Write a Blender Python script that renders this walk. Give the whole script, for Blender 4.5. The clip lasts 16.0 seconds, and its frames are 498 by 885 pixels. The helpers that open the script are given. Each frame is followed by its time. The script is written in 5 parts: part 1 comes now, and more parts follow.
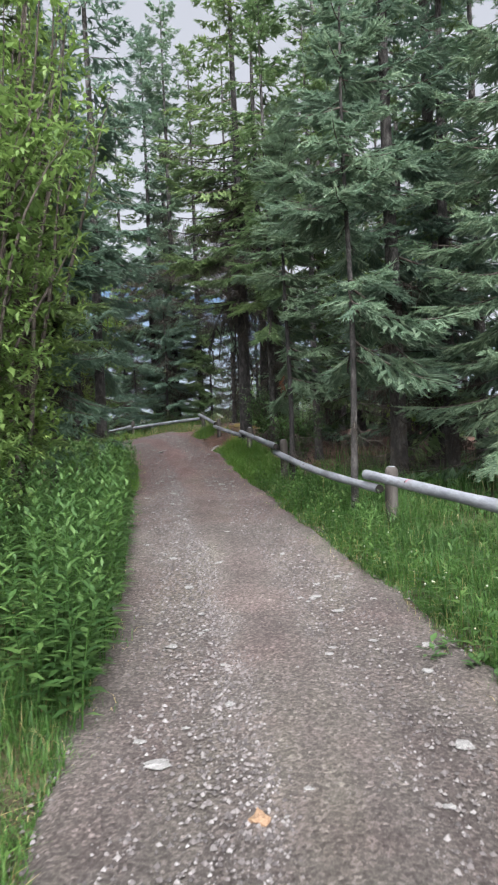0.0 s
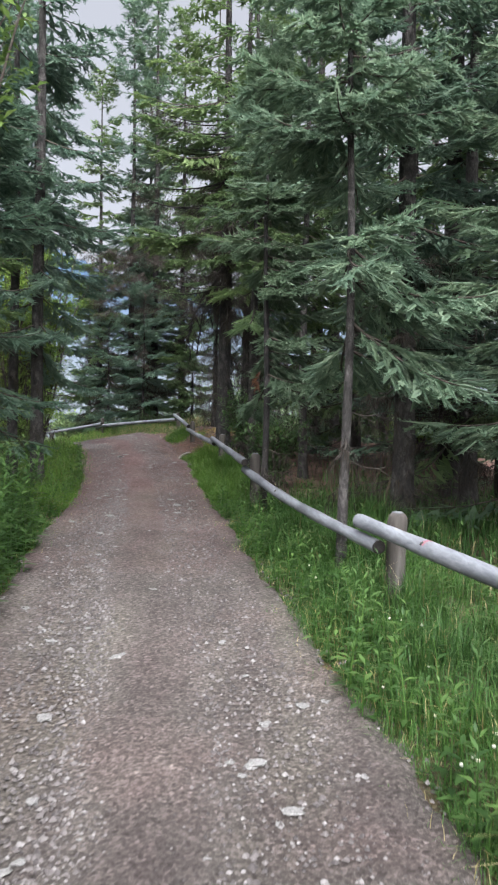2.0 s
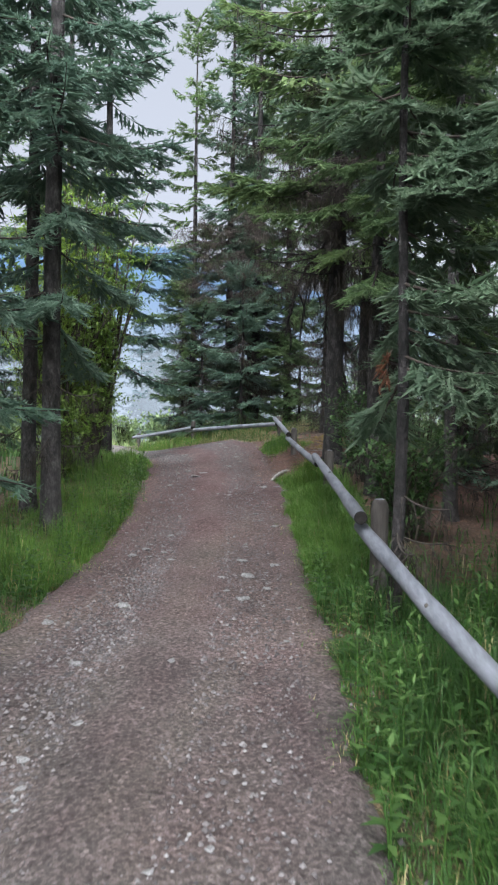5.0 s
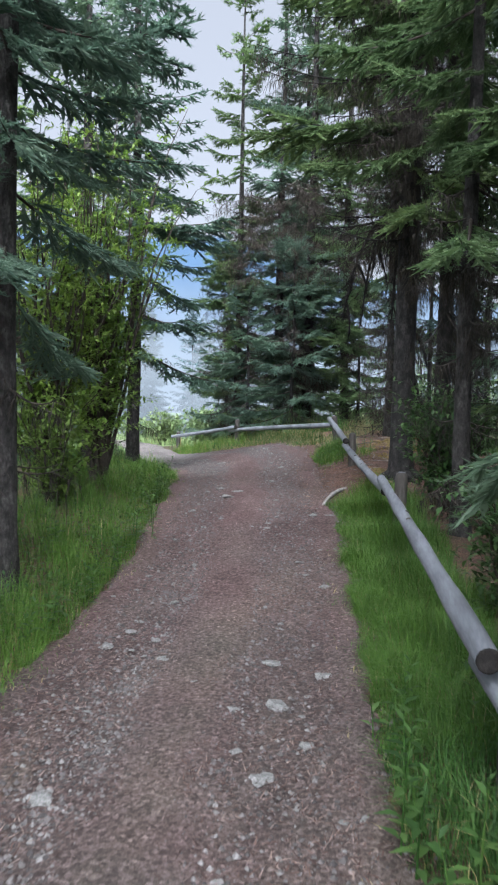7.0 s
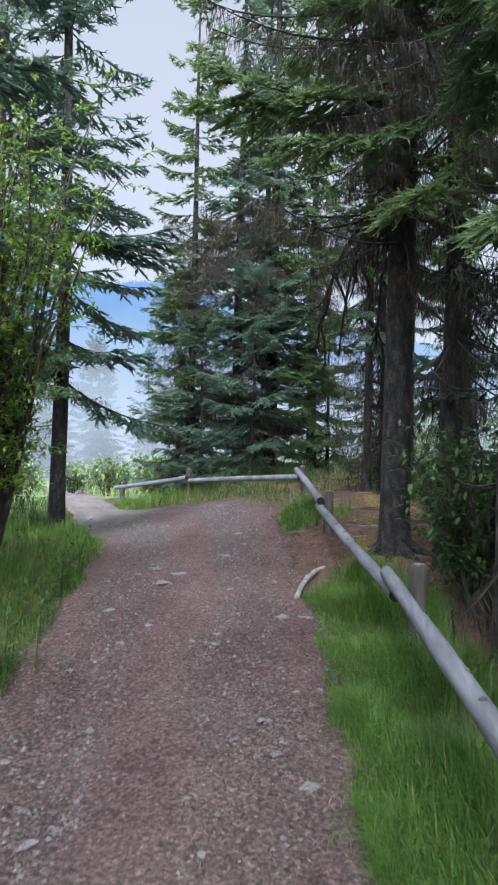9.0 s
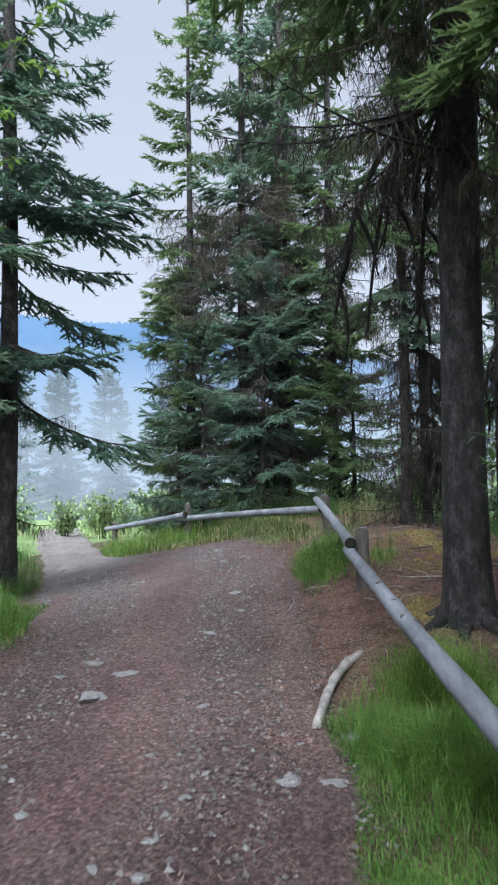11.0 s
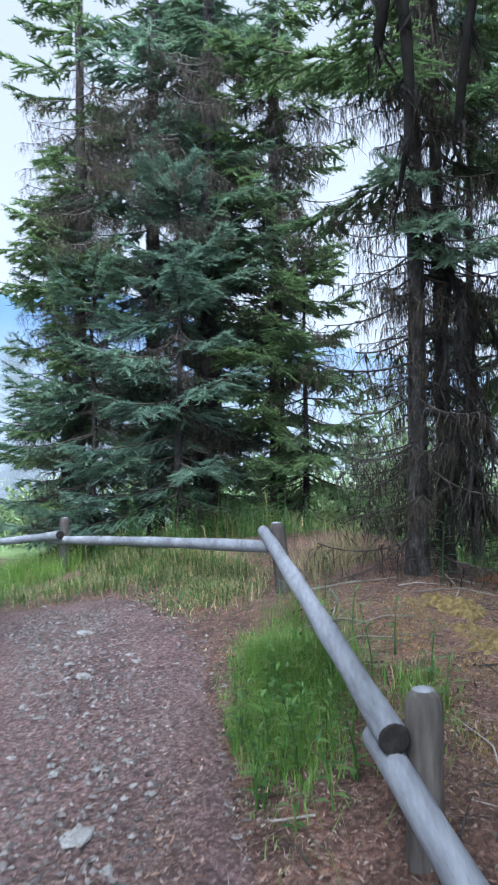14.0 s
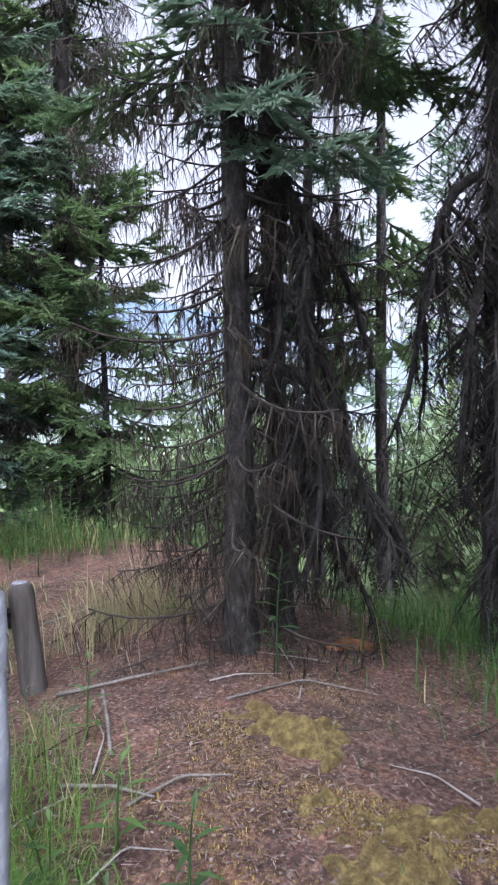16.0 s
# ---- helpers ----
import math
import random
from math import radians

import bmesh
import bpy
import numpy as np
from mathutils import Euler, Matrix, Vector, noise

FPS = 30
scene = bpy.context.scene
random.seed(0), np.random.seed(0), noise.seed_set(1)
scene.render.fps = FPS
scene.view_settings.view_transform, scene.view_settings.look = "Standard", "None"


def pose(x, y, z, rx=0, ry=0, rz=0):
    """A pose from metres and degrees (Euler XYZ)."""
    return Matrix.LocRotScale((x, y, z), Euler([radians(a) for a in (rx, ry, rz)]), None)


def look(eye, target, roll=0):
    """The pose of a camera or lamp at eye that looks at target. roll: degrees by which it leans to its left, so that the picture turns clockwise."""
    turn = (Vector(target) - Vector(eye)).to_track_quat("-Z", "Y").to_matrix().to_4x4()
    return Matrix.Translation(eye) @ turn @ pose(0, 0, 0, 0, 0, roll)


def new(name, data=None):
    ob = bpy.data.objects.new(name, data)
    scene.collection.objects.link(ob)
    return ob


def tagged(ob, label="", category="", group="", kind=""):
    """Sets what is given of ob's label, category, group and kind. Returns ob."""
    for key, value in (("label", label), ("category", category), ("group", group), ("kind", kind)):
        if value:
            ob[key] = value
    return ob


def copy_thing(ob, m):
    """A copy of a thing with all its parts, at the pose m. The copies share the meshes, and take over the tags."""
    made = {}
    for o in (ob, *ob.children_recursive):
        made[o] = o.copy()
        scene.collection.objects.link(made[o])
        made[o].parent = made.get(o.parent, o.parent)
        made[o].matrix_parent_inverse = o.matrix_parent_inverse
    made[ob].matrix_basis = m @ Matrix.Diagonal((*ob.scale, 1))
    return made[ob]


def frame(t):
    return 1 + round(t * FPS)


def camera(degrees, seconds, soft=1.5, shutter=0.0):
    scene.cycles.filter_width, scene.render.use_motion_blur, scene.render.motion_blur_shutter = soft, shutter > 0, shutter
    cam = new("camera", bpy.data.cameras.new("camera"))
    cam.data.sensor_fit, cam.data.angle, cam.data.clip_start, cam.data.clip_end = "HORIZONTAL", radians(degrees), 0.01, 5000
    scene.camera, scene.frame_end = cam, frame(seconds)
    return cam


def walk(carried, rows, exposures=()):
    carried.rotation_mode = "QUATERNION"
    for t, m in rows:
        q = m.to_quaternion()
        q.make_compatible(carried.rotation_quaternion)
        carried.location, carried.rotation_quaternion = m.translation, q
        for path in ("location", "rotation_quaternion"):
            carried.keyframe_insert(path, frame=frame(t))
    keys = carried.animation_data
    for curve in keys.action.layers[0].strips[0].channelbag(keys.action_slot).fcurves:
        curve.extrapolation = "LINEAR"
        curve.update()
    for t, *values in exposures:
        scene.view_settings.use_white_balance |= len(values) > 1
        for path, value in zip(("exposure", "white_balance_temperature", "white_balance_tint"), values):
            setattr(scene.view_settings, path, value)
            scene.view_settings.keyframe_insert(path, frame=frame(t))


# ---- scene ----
cam = camera(37.0, 16.0, soft=2.1, shutter=0.3)
METRES, EYE, TILT, LEAN, TURN = 20.0, 1.55, -1.5, 2.3, 0.0
ROWS = [
    (0.0, 0.0, 0.0, 0.0, -0.0, 0.0, -0.0),
    (0.5, 0.0045, 0.0307, 0.0002, 0.23, -0.6, -1.1),
    (1.0, 0.0085, 0.0627, 0.0022, 2.45, -1.17, -1.78),
    (1.5, 0.0129, 0.0944, 0.0054, 0.95, -0.5, -3.09),
    (2.0, 0.0183, 0.1258, 0.0074, -0.55, 0.2, -3.16),
    (2.5, 0.021, 0.1579, 0.0086, -1.33, -0.52, -3.74),
    (3.0, 0.0259, 0.1878, 0.0109, -0.83, -1.78, -2.96),
    (3.5, 0.0289, 0.2243, 0.0131, 2.59, -0.91, -2.81),
    (6.0, 0.0112, 0.3813, 0.0272, 9.43, -0.47, -3.6),
    (6.5, 0.0098, 0.4115, 0.03, 10.76, -0.81, -3.64),
    (7.0, 0.0065, 0.4416, 0.0338, 12.8, -1.48, -3.78),
    (7.5, 0.0017, 0.4705, 0.0375, 12.17, -2.06, -3.85),
    (8.0, -0.0025, 0.4998, 0.0396, 11.02, -1.17, -3.78),
    (8.5, -0.0086, 0.5294, 0.041, 9.75, 0.54, -4.16),
    (11.0, -0.0244, 0.6919, 0.0407, 11.68, 4.55, -1.79),
    (11.5, -0.0282, 0.7269, 0.0424, 11.52, 3.45, -2.07),
    (12.0, -0.0354, 0.7616, 0.0462, 10.3, 1.83, -1.23),
    (12.5, -0.0405, 0.7943, 0.0502, 10.67, 2.08, -0.15),
    (13.0, -0.0473, 0.8262, 0.0535, 9.94, 2.75, -1.91),
    (13.5, -0.0512, 0.8567, 0.0568, 8.42, 3.35, -2.98),
    (14.0, -0.0557, 0.8873, 0.0607, 5.88, 3.13, -1.98),
    (14.5, -0.0583, 0.9162, 0.0654, 1.1, 0.96, 0.4),
    (15.0, -0.0538, 0.9419, 0.071, -5.77, 0.99, 1.17),
    (15.5, -0.0466, 0.9681, 0.0761, -8.88, 1.06, 0.29),
    (16.0, -0.0421, 0.985, 0.079, -6.93, 0.2, -0.92),
]

EXPOSURES = [(0.0, 2.6, 6150, 10), (3.5, 2.55, 6000, 11), (6.5, 2.63, 5750, 8), (8.5, 2.66, 5650, 10), (11.0, 2.62, 5600, 7), (12.5, 2.74, 5300, 4), (13.5, 2.88, 5250, 3), (14.5, 3.1, 5350, 14), (16.0, 3.12, 5550, 18)]
walk(cam, [(t, pose(0, 0, EYE, TILT, LEAN, TURN) @ pose(METRES * x, METRES * y, METRES * z, 90 + pitch, roll, yaw)) for t, x, y, z, yaw, pitch, roll in ROWS], EXPOSURES)

# ---- world and sun: overcast evening ----
world = bpy.data.worlds.new("world")
scene.world = world
world.use_nodes = True
wn, wl = world.node_tree.nodes, world.node_tree.links
sky = wn.new("ShaderNodeTexSky")
sky.sky_type, sky.sun_disc = "NISHITA", False
sky.sun_elevation, sky.sun_rotation = radians(45), radians(174)
sky.dust_density, sky.air_density, sky.ozone_density = 4.0, 1.0, 1.0
pale = wn.new("ShaderNodeHueSaturation")
pale.inputs["Saturation"].default_value = 0.25
wl.new(sky.outputs[0], pale.inputs["Color"])
cloud = wn.new("ShaderNodeMix")
cloud.data_type = "RGBA"
cloud.inputs[0].default_value = 0.75
cloud.inputs[7].default_value = (2.2, 2.18, 2.3, 1)
wl.new(pale.outputs[0], cloud.inputs[6])
wl.new(cloud.outputs[2], wn["Background"].inputs["Color"])
wn["Background"].inputs["Strength"].default_value = 0.049
sun = new("sun", bpy.data.lights.new("sun", "SUN"))
sun.data.energy, sun.data.angle, sun.data.color = 3.5, radians(90), (1.0, 0.97, 0.93)
sun.matrix_world = look((4, -40, 40), (0, 0, 0))

R = np.random.default_rng(7)


# ---- materials ----
def nodes_of(name):
    m = bpy.data.materials.new(name)
    m.use_nodes = True
    nt = m.node_tree
    return m, nt.nodes, nt.links, nt.nodes["Principled BSDF"]


def ramp(n, l, fac, stops):
    r = n.new("ShaderNodeValToRGB")
    while len(r.color_ramp.elements) < len(stops):
        r.color_ramp.elements.new(0.5)
    for e, (p, c) in zip(r.color_ramp.elements, stops):
        e.position, e.color = p, (*c, 1)
    l.new(fac, r.inputs[0])
    return r.outputs[0]


def noise_tex(n, l, scale, detail=5, vec=None, rough=0.6):
    t = n.new("ShaderNodeTexNoise")
    t.inputs["Scale"].default_value, t.inputs["Detail"].default_value, t.inputs["Roughness"].default_value = scale, detail, rough
    if vec is not None:
        l.new(vec, t.inputs["Vector"])
    return t.outputs[0]


def blend(n, l, fac, a, b, mode="MIX"):
    x = n.new("ShaderNodeMix")
    x.data_type, x.blend_type = "RGBA", mode
    if isinstance(fac, float):
        x.inputs[0].default_value = fac
    else:
        l.new(fac, x.inputs[0])
    for s, v in ((x.inputs[6], a), (x.inputs[7], b)):
        if isinstance(v, tuple):
            s.default_value = (*v, 1)
        else:
            l.new(v, s)
    return x.outputs[2]


def bump(n, l, p, height, strength, dist):
    b = n.new("ShaderNodeBump")
    b.inputs["Strength"].default_value, b.inputs["Distance"].default_value = strength, dist
    l.new(height, b.inputs["Height"])
    l.new(b.outputs[0], p.inputs["Normal"])


def coords(n, l, scale=(1, 1, 1)):
    g = n.new("ShaderNodeNewGeometry")
    m = n.new("ShaderNodeMapping")
    m.inputs["Scale"].default_value = scale
    l.new(g.outputs["Position"], m.inputs["Vector"])
    return m.outputs[0]


def object_coords(n, l, scale=(1, 1, 1)):
    g = n.new("ShaderNodeTexCoord")
    m = n.new("ShaderNodeMapping")
    m.inputs["Scale"].default_value = scale
    l.new(g.outputs["Object"], m.inputs["Vector"])
    return m.outputs[0]


def rough_material(name, dark, mid, light, scale, rough=0.9, relief=0.5, dist=0.01, stretch=(1, 1, 1), fine=8.0):
    m, n, l, p = nodes_of(name)
    v = object_coords(n, l, stretch)
    a, b = noise_tex(n, l, scale, 6, v), noise_tex(n, l, scale * fine, 4, v)
    c = ramp(n, l, a, [(0.3, dark), (0.5, mid), (0.72, light)])
    g = ramp(n, l, b, [(0.3, (0.55, 0.55, 0.55)), (0.7, (1.2, 1.2, 1.2))])
    l.new(blend(n, l, 0.7, c, g, "MULTIPLY"), p.inputs["Base Color"])
    p.inputs["Roughness"].default_value = rough
    p.inputs["Specular IOR Level"].default_value = 0.25
    bump(n, l, p, b, relief, dist)
    return m


def leaf_material(name, a, b, c, through_light=0.3, rough=0.55, clump=1.5):
    m, n, l, p = nodes_of(name)
    g = n.new("ShaderNodeNewGeometry")
    o = n.new("ShaderNodeObjectInfo")
    col = ramp(n, l, g.outputs["Random Per Island"], [(0.0, a), (0.5, b), (1.0, c)])
    big = ramp(n, l, noise_tex(n, l, clump, 3, coords(n, l)), [(0.3, (0.62, 0.66, 0.66)), (0.7, (1.25, 1.2, 1.1))])
    col = blend(n, l, 0.8, col, big, "MULTIPLY")
    var = ramp(n, l, o.outputs["Random"], [(0.0, (0.85, 0.9, 0.95)), (1.0, (1.12, 1.08, 0.95))])
    col = blend(n, l, 1.0, col, var, "MULTIPLY")
    l.new(col, p.inputs["Base Color"])
    p.inputs["Roughness"].default_value = rough
    p.inputs["Specular IOR Level"].default_value = 0.3
    t = n.new("ShaderNodeBsdfTranslucent")
    l.new(col, t.inputs["Color"])
    mix = n.new("ShaderNodeMixShader")
    mix.inputs[0].default_value = through_light
    l.new(p.outputs[0], mix.inputs[1])
    l.new(t.outputs[0], mix.inputs[2])
    l.new(mix.outputs[0], n["Material Output"].inputs["Surface"])
    return m


M = {}
M["bark"] = rough_material("bark", (0.014, 0.013, 0.013), (0.038, 0.035, 0.034), (0.1, 0.092, 0.09), 15, 0.95, 1.0, 0.025, (1, 1, 0.5), 4)
M["twig"] = rough_material("twig", (0.02, 0.016, 0.013), (0.05, 0.04, 0.034), (0.1, 0.085, 0.075), 14, 0.95, 0.3, 0.004)
M["oldbark"] = rough_material("dark_old_bark", (0.009, 0.009, 0.009), (0.024, 0.022, 0.022), (0.066, 0.06, 0.06), 15, 0.95, 1.0, 0.03, (1, 1, 0.5), 4)
M["oldtwig"] = M["charred"] = rough_material("black_dead_twigs", (0.008, 0.007, 0.007), (0.018, 0.016, 0.015), (0.04, 0.036, 0.033), 9, 0.95, 0.4, 0.004)
M["dead"] = rough_material("dead_twigs", (0.018, 0.015, 0.013), (0.043, 0.036, 0.031), (0.085, 0.074, 0.066), 6, 0.95, 0.3, 0.004)
M["lichen"] = leaf_material("hanging_lichen", (0.014, 0.011, 0.009), (0.032, 0.026, 0.021), (0.06, 0.051, 0.04), 0.25, 0.9)
M["spruce"] = leaf_material("spruce_needles", (0.065, 0.115, 0.085), (0.105, 0.17, 0.125), (0.165, 0.235, 0.18), 0.45)
M["green"] = leaf_material("green_needles", (0.07, 0.115, 0.05), (0.11, 0.17, 0.075), (0.17, 0.235, 0.11), 0.45)
M["young"] = leaf_material("young_spruce_needles", (0.1, 0.15, 0.085), (0.15, 0.21, 0.13), (0.22, 0.28, 0.185), 0.4)
M["pale"] = leaf_material("pale_spruce_needles", (0.085, 0.14, 0.105), (0.135, 0.205, 0.155), (0.21, 0.285, 0.22), 0.45)
M["far"] = leaf_material("shaded_needles", (0.06, 0.105, 0.065), (0.095, 0.15, 0.095), (0.14, 0.2, 0.13), 0.45)
# bluish needle colour with the distance haze mixed in
M["hazy"] = leaf_material("haze_tinted_needles", (0.08, 0.12, 0.14), (0.105, 0.155, 0.17), (0.14, 0.19, 0.2), 0.4)
M["fresh"] = leaf_material("fresh_grass_blades", (0.055, 0.125, 0.02), (0.1, 0.19, 0.034), (0.16, 0.255, 0.065), 0.4, 0.5, 1.2)
M["rust"] = leaf_material("withered_needles", (0.09, 0.036, 0.018), (0.15, 0.06, 0.03), (0.2, 0.1, 0.055))
M["litter"] = leaf_material("fallen_needles", (0.04, 0.022, 0.02), (0.12, 0.07, 0.06), (0.29, 0.21, 0.185), 0.1, 0.9)
M["greylitter"] = leaf_material("dead_leaves", (0.06, 0.045, 0.04), (0.13, 0.1, 0.09), (0.27, 0.235, 0.22), 0.1, 0.9)
M["willow"] = leaf_material("willow_leaves", (0.08, 0.135, 0.035), (0.13, 0.2, 0.055), (0.2, 0.29, 0.09), 0.45, 0.45)
M["alder"] = leaf_material("alder_leaves", (0.1, 0.17, 0.03), (0.16, 0.25, 0.05), (0.24, 0.34, 0.09), 0.45, 0.45)
# leaf green paled and greyed to carry the haze over the meadow
M["meadow"] = leaf_material("hazed_meadow_leaves", (0.12, 0.18, 0.08), (0.175, 0.245, 0.12), (0.24, 0.32, 0.17), 0.35, 0.5, 0.4)
M["herb"] = leaf_material("herb_leaves", (0.026, 0.062, 0.02), (0.046, 0.097, 0.03), (0.085, 0.152, 0.05), 0.35, 0.5)
M["grass"] = leaf_material("grass_blades", (0.03, 0.078, 0.018), (0.052, 0.12, 0.027), (0.092, 0.172, 0.046), 0.35, 0.5, 1.2)
M["straw"] = leaf_material("dry_grass", (0.2, 0.17, 0.08), (0.3, 0.25, 0.13), (0.42, 0.36, 0.22), 0.3, 0.7)
M["rail"] = rough_material("weathered_log", (0.085, 0.089, 0.1), (0.15, 0.157, 0.177), (0.22, 0.229, 0.255), 7, 0.75, 0.35, 0.006, (1, 0.1, 1), 7)
M["redpaint"] = rough_material("faded_red_paint", (0.1, 0.03, 0.04), (0.2, 0.07, 0.09), (0.28, 0.14, 0.16), 20, 0.7, 0.2, 0.003)
M["post"] = rough_material("weathered_post", (0.034, 0.029, 0.026), (0.062, 0.055, 0.05), (0.11, 0.102, 0.094), 9, 0.85, 0.6, 0.01, (1, 1, 0.15), 6)
M["endgrain"] = rough_material("dark_log_end", (0.006, 0.005, 0.005), (0.014, 0.012, 0.011), (0.035, 0.03, 0.028), 18, 0.95, 0.6, 0.006)
M["stone"] = rough_material("pale_stone", (0.11, 0.106, 0.104), (0.185, 0.179, 0.176), (0.29, 0.282, 0.278), 12, 0.85, 0.4, 0.006)
M["tanstone"] = rough_material("tan_stone", (0.15, 0.095, 0.06), (0.23, 0.145, 0.09), (0.3, 0.22, 0.15), 14, 0.85, 0.4, 0.006)
M["rotten"] = rough_material("rotten_wood", (0.12, 0.05, 0.025), (0.22, 0.1, 0.05), (0.32, 0.17, 0.09), 20, 0.95, 1.0, 0.02)
M["mossleaf"] = leaf_material("moss_fronds", (0.11, 0.078, 0.024), (0.22, 0.165, 0.05), (0.35, 0.27, 0.095), 0.2, 0.9, 4.0)
M["drybranch"] = rough_material("dry_branch", (0.07, 0.06, 0.055), (0.13, 0.115, 0.105), (0.2, 0.185, 0.17), 12, 0.9, 0.3, 0.004)
M["clover"] = leaf_material("clover_white", (0.4, 0.42, 0.36), (0.52, 0.52, 0.47), (0.62, 0.6, 0.56), 0.2, 0.8)
M["root"] = rough_material("bare_root", (0.14, 0.125, 0.115), (0.24, 0.22, 0.21), (0.36, 0.335, 0.32), 10, 0.85, 0.4, 0.006)


def gravel_material():
    m, n, l, p = nodes_of("gravel")
    g = n.new("ShaderNodeNewGeometry")
    c = ramp(n, l, g.outputs["Random Per Island"], [(0.0, (0.04, 0.034, 0.034)), (0.5, (0.085, 0.074, 0.073)), (0.85, (0.135, 0.122, 0.12)), (1.0, (0.19, 0.178, 0.176))])
    l.new(c, p.inputs["Base Color"])
    p.inputs["Roughness"].default_value = 0.9
    return m


def duff_material(name, far):
    """Trodden gravel that grows redder with needle litter up the slope; far: forest floor."""
    m, n, l, p = nodes_of(name)
    v = coords(n, l)
    x = n.new("ShaderNodeSeparateXYZ")
    l.new(v, x.inputs[0])
    up = n.new("ShaderNodeMapRange")
    up.inputs["From Min"].default_value, up.inputs["From Max"].default_value = 8.0, 16.5
    l.new(x.outputs["Y"], up.inputs["Value"])
    patch = noise_tex(n, l, 1.1, 5, v)
    add = n.new("ShaderNodeMath")
    add.operation = "MULTIPLY_ADD"
    l.new(patch, add.inputs[0])
    add.inputs[1].default_value = 1.6
    add.inputs[2].default_value = -0.8
    fade = n.new("ShaderNodeMapRange")
    fade.inputs["From Min"].default_value, fade.inputs["From Max"].default_value = -4.6, -3.6
    l.new(x.outputs["X"], fade.inputs["Value"])
    both = n.new("ShaderNodeMath")
    both.operation = "MULTIPLY"
    l.new(up.outputs[0], both.inputs[0])
    l.new(fade.outputs[0], both.inputs[1])
    tot = n.new("ShaderNodeMath")
    tot.use_clamp = True
    l.new(both.outputs[0], tot.inputs[0])
    l.new(add.outputs[0], tot.inputs[1])
    grit = noise_tex(n, l, 52, 8, v, 0.8)
    speck = n.new("ShaderNodeTexVoronoi")
    speck.inputs["Scale"].default_value = 58
    l.new(v, speck.inputs["Vector"])
    if far:
        grey = ramp(n, l, grit, [(0.3, (0.035, 0.03, 0.02)), (0.55, (0.09, 0.075, 0.045)), (0.75, (0.16, 0.13, 0.08))])
        red = ramp(n, l, grit, [(0.3, (0.034, 0.019, 0.016)), (0.5, (0.11, 0.063, 0.051)), (0.7, (0.245, 0.172, 0.142))])
    else:
        grey = ramp(n, l, grit, [(0.28, (0.036, 0.031, 0.029)), (0.5, (0.089, 0.08, 0.075)), (0.7, (0.195, 0.178, 0.17))])
        red = ramp(n, l, grit, [(0.3, (0.034, 0.022, 0.022)), (0.5, (0.112, 0.076, 0.074)), (0.68, (0.27, 0.203, 0.198))])
    c = blend(n, l, tot.outputs[0], grey, red)
    if not far:
        chalk = ramp(n, l, grit, [(0.28, (0.08, 0.074, 0.073)), (0.5, (0.145, 0.135, 0.132)), (0.7, (0.24, 0.226, 0.222))])
        c = blend(n, l, fade.outputs[0], chalk, c)
    pebble = ramp(n, l, speck.outputs["Color"], [(0.0, (0.38, 0.37, 0.37)), (0.6, (0.95, 0.95, 0.95)), (0.85, (1.35, 1.34, 1.33)), (0.97, (2.2, 2.2, 2.25))])
    c = blend(n, l, 0.8, c, pebble, "MULTIPLY")
    stain = ramp(n, l, noise_tex(n, l, 0.9, 8, v, 0.7), [(0.35, (0.68, 0.68, 0.68)), (0.65, (1.2, 1.19, 1.17))])
    c = blend(n, l, 0.8, c, stain, "MULTIPLY")
    if not far:
        along = n.new("ShaderNodeMapping")
        along.inputs["Scale"].default_value = (1.0, 0.22, 1.0)
        l.new(v, along.inputs["Vector"])
        trod = ramp(n, l, noise_tex(n, l, 1.9, 5, along.outputs[0], 0.65), [(0.34, (0.78, 0.69, 0.71)), (0.5, (1.0, 0.96, 0.95)), (0.66, (1.1, 1.1, 1.01))])
        c = blend(n, l, 0.9, c, trod, "MULTIPLY")
    if far:
        spots = ramp(n, l, noise_tex(n, l, 5.0, 6, v, 0.7), [(0.36, (0.5, 0.5, 0.5)), (0.5, (1.0, 1.0, 1.0)), (0.66, (1.35, 1.2, 1.0))])
        c = blend(n, l, 0.9, c, spots, "MULTIPLY")
    l.new(c, p.inputs["Base Color"])
    p.inputs["Roughness"].default_value = 0.92
    p.inputs["Specular IOR Level"].default_value = 0.2
    bump(n, l, p, grit, 1.0, 0.013)
    return m


M["gravel"] = gravel_material()
M["path"] = duff_material("trodden_path", False)
M["floor"] = duff_material("forest_floor", True)
M["moss"] = rough_material("yellow_moss", (0.085, 0.058, 0.024), (0.175, 0.13, 0.048), (0.31, 0.245, 0.095), 26, 0.95, 1.0, 0.03, (1, 1, 1), 5)
M["field"] = rough_material("meadow_ground", (0.075, 0.115, 0.04), (0.115, 0.165, 0.06), (0.165, 0.215, 0.095), 0.4, 0.95, 0.5, 0.05)


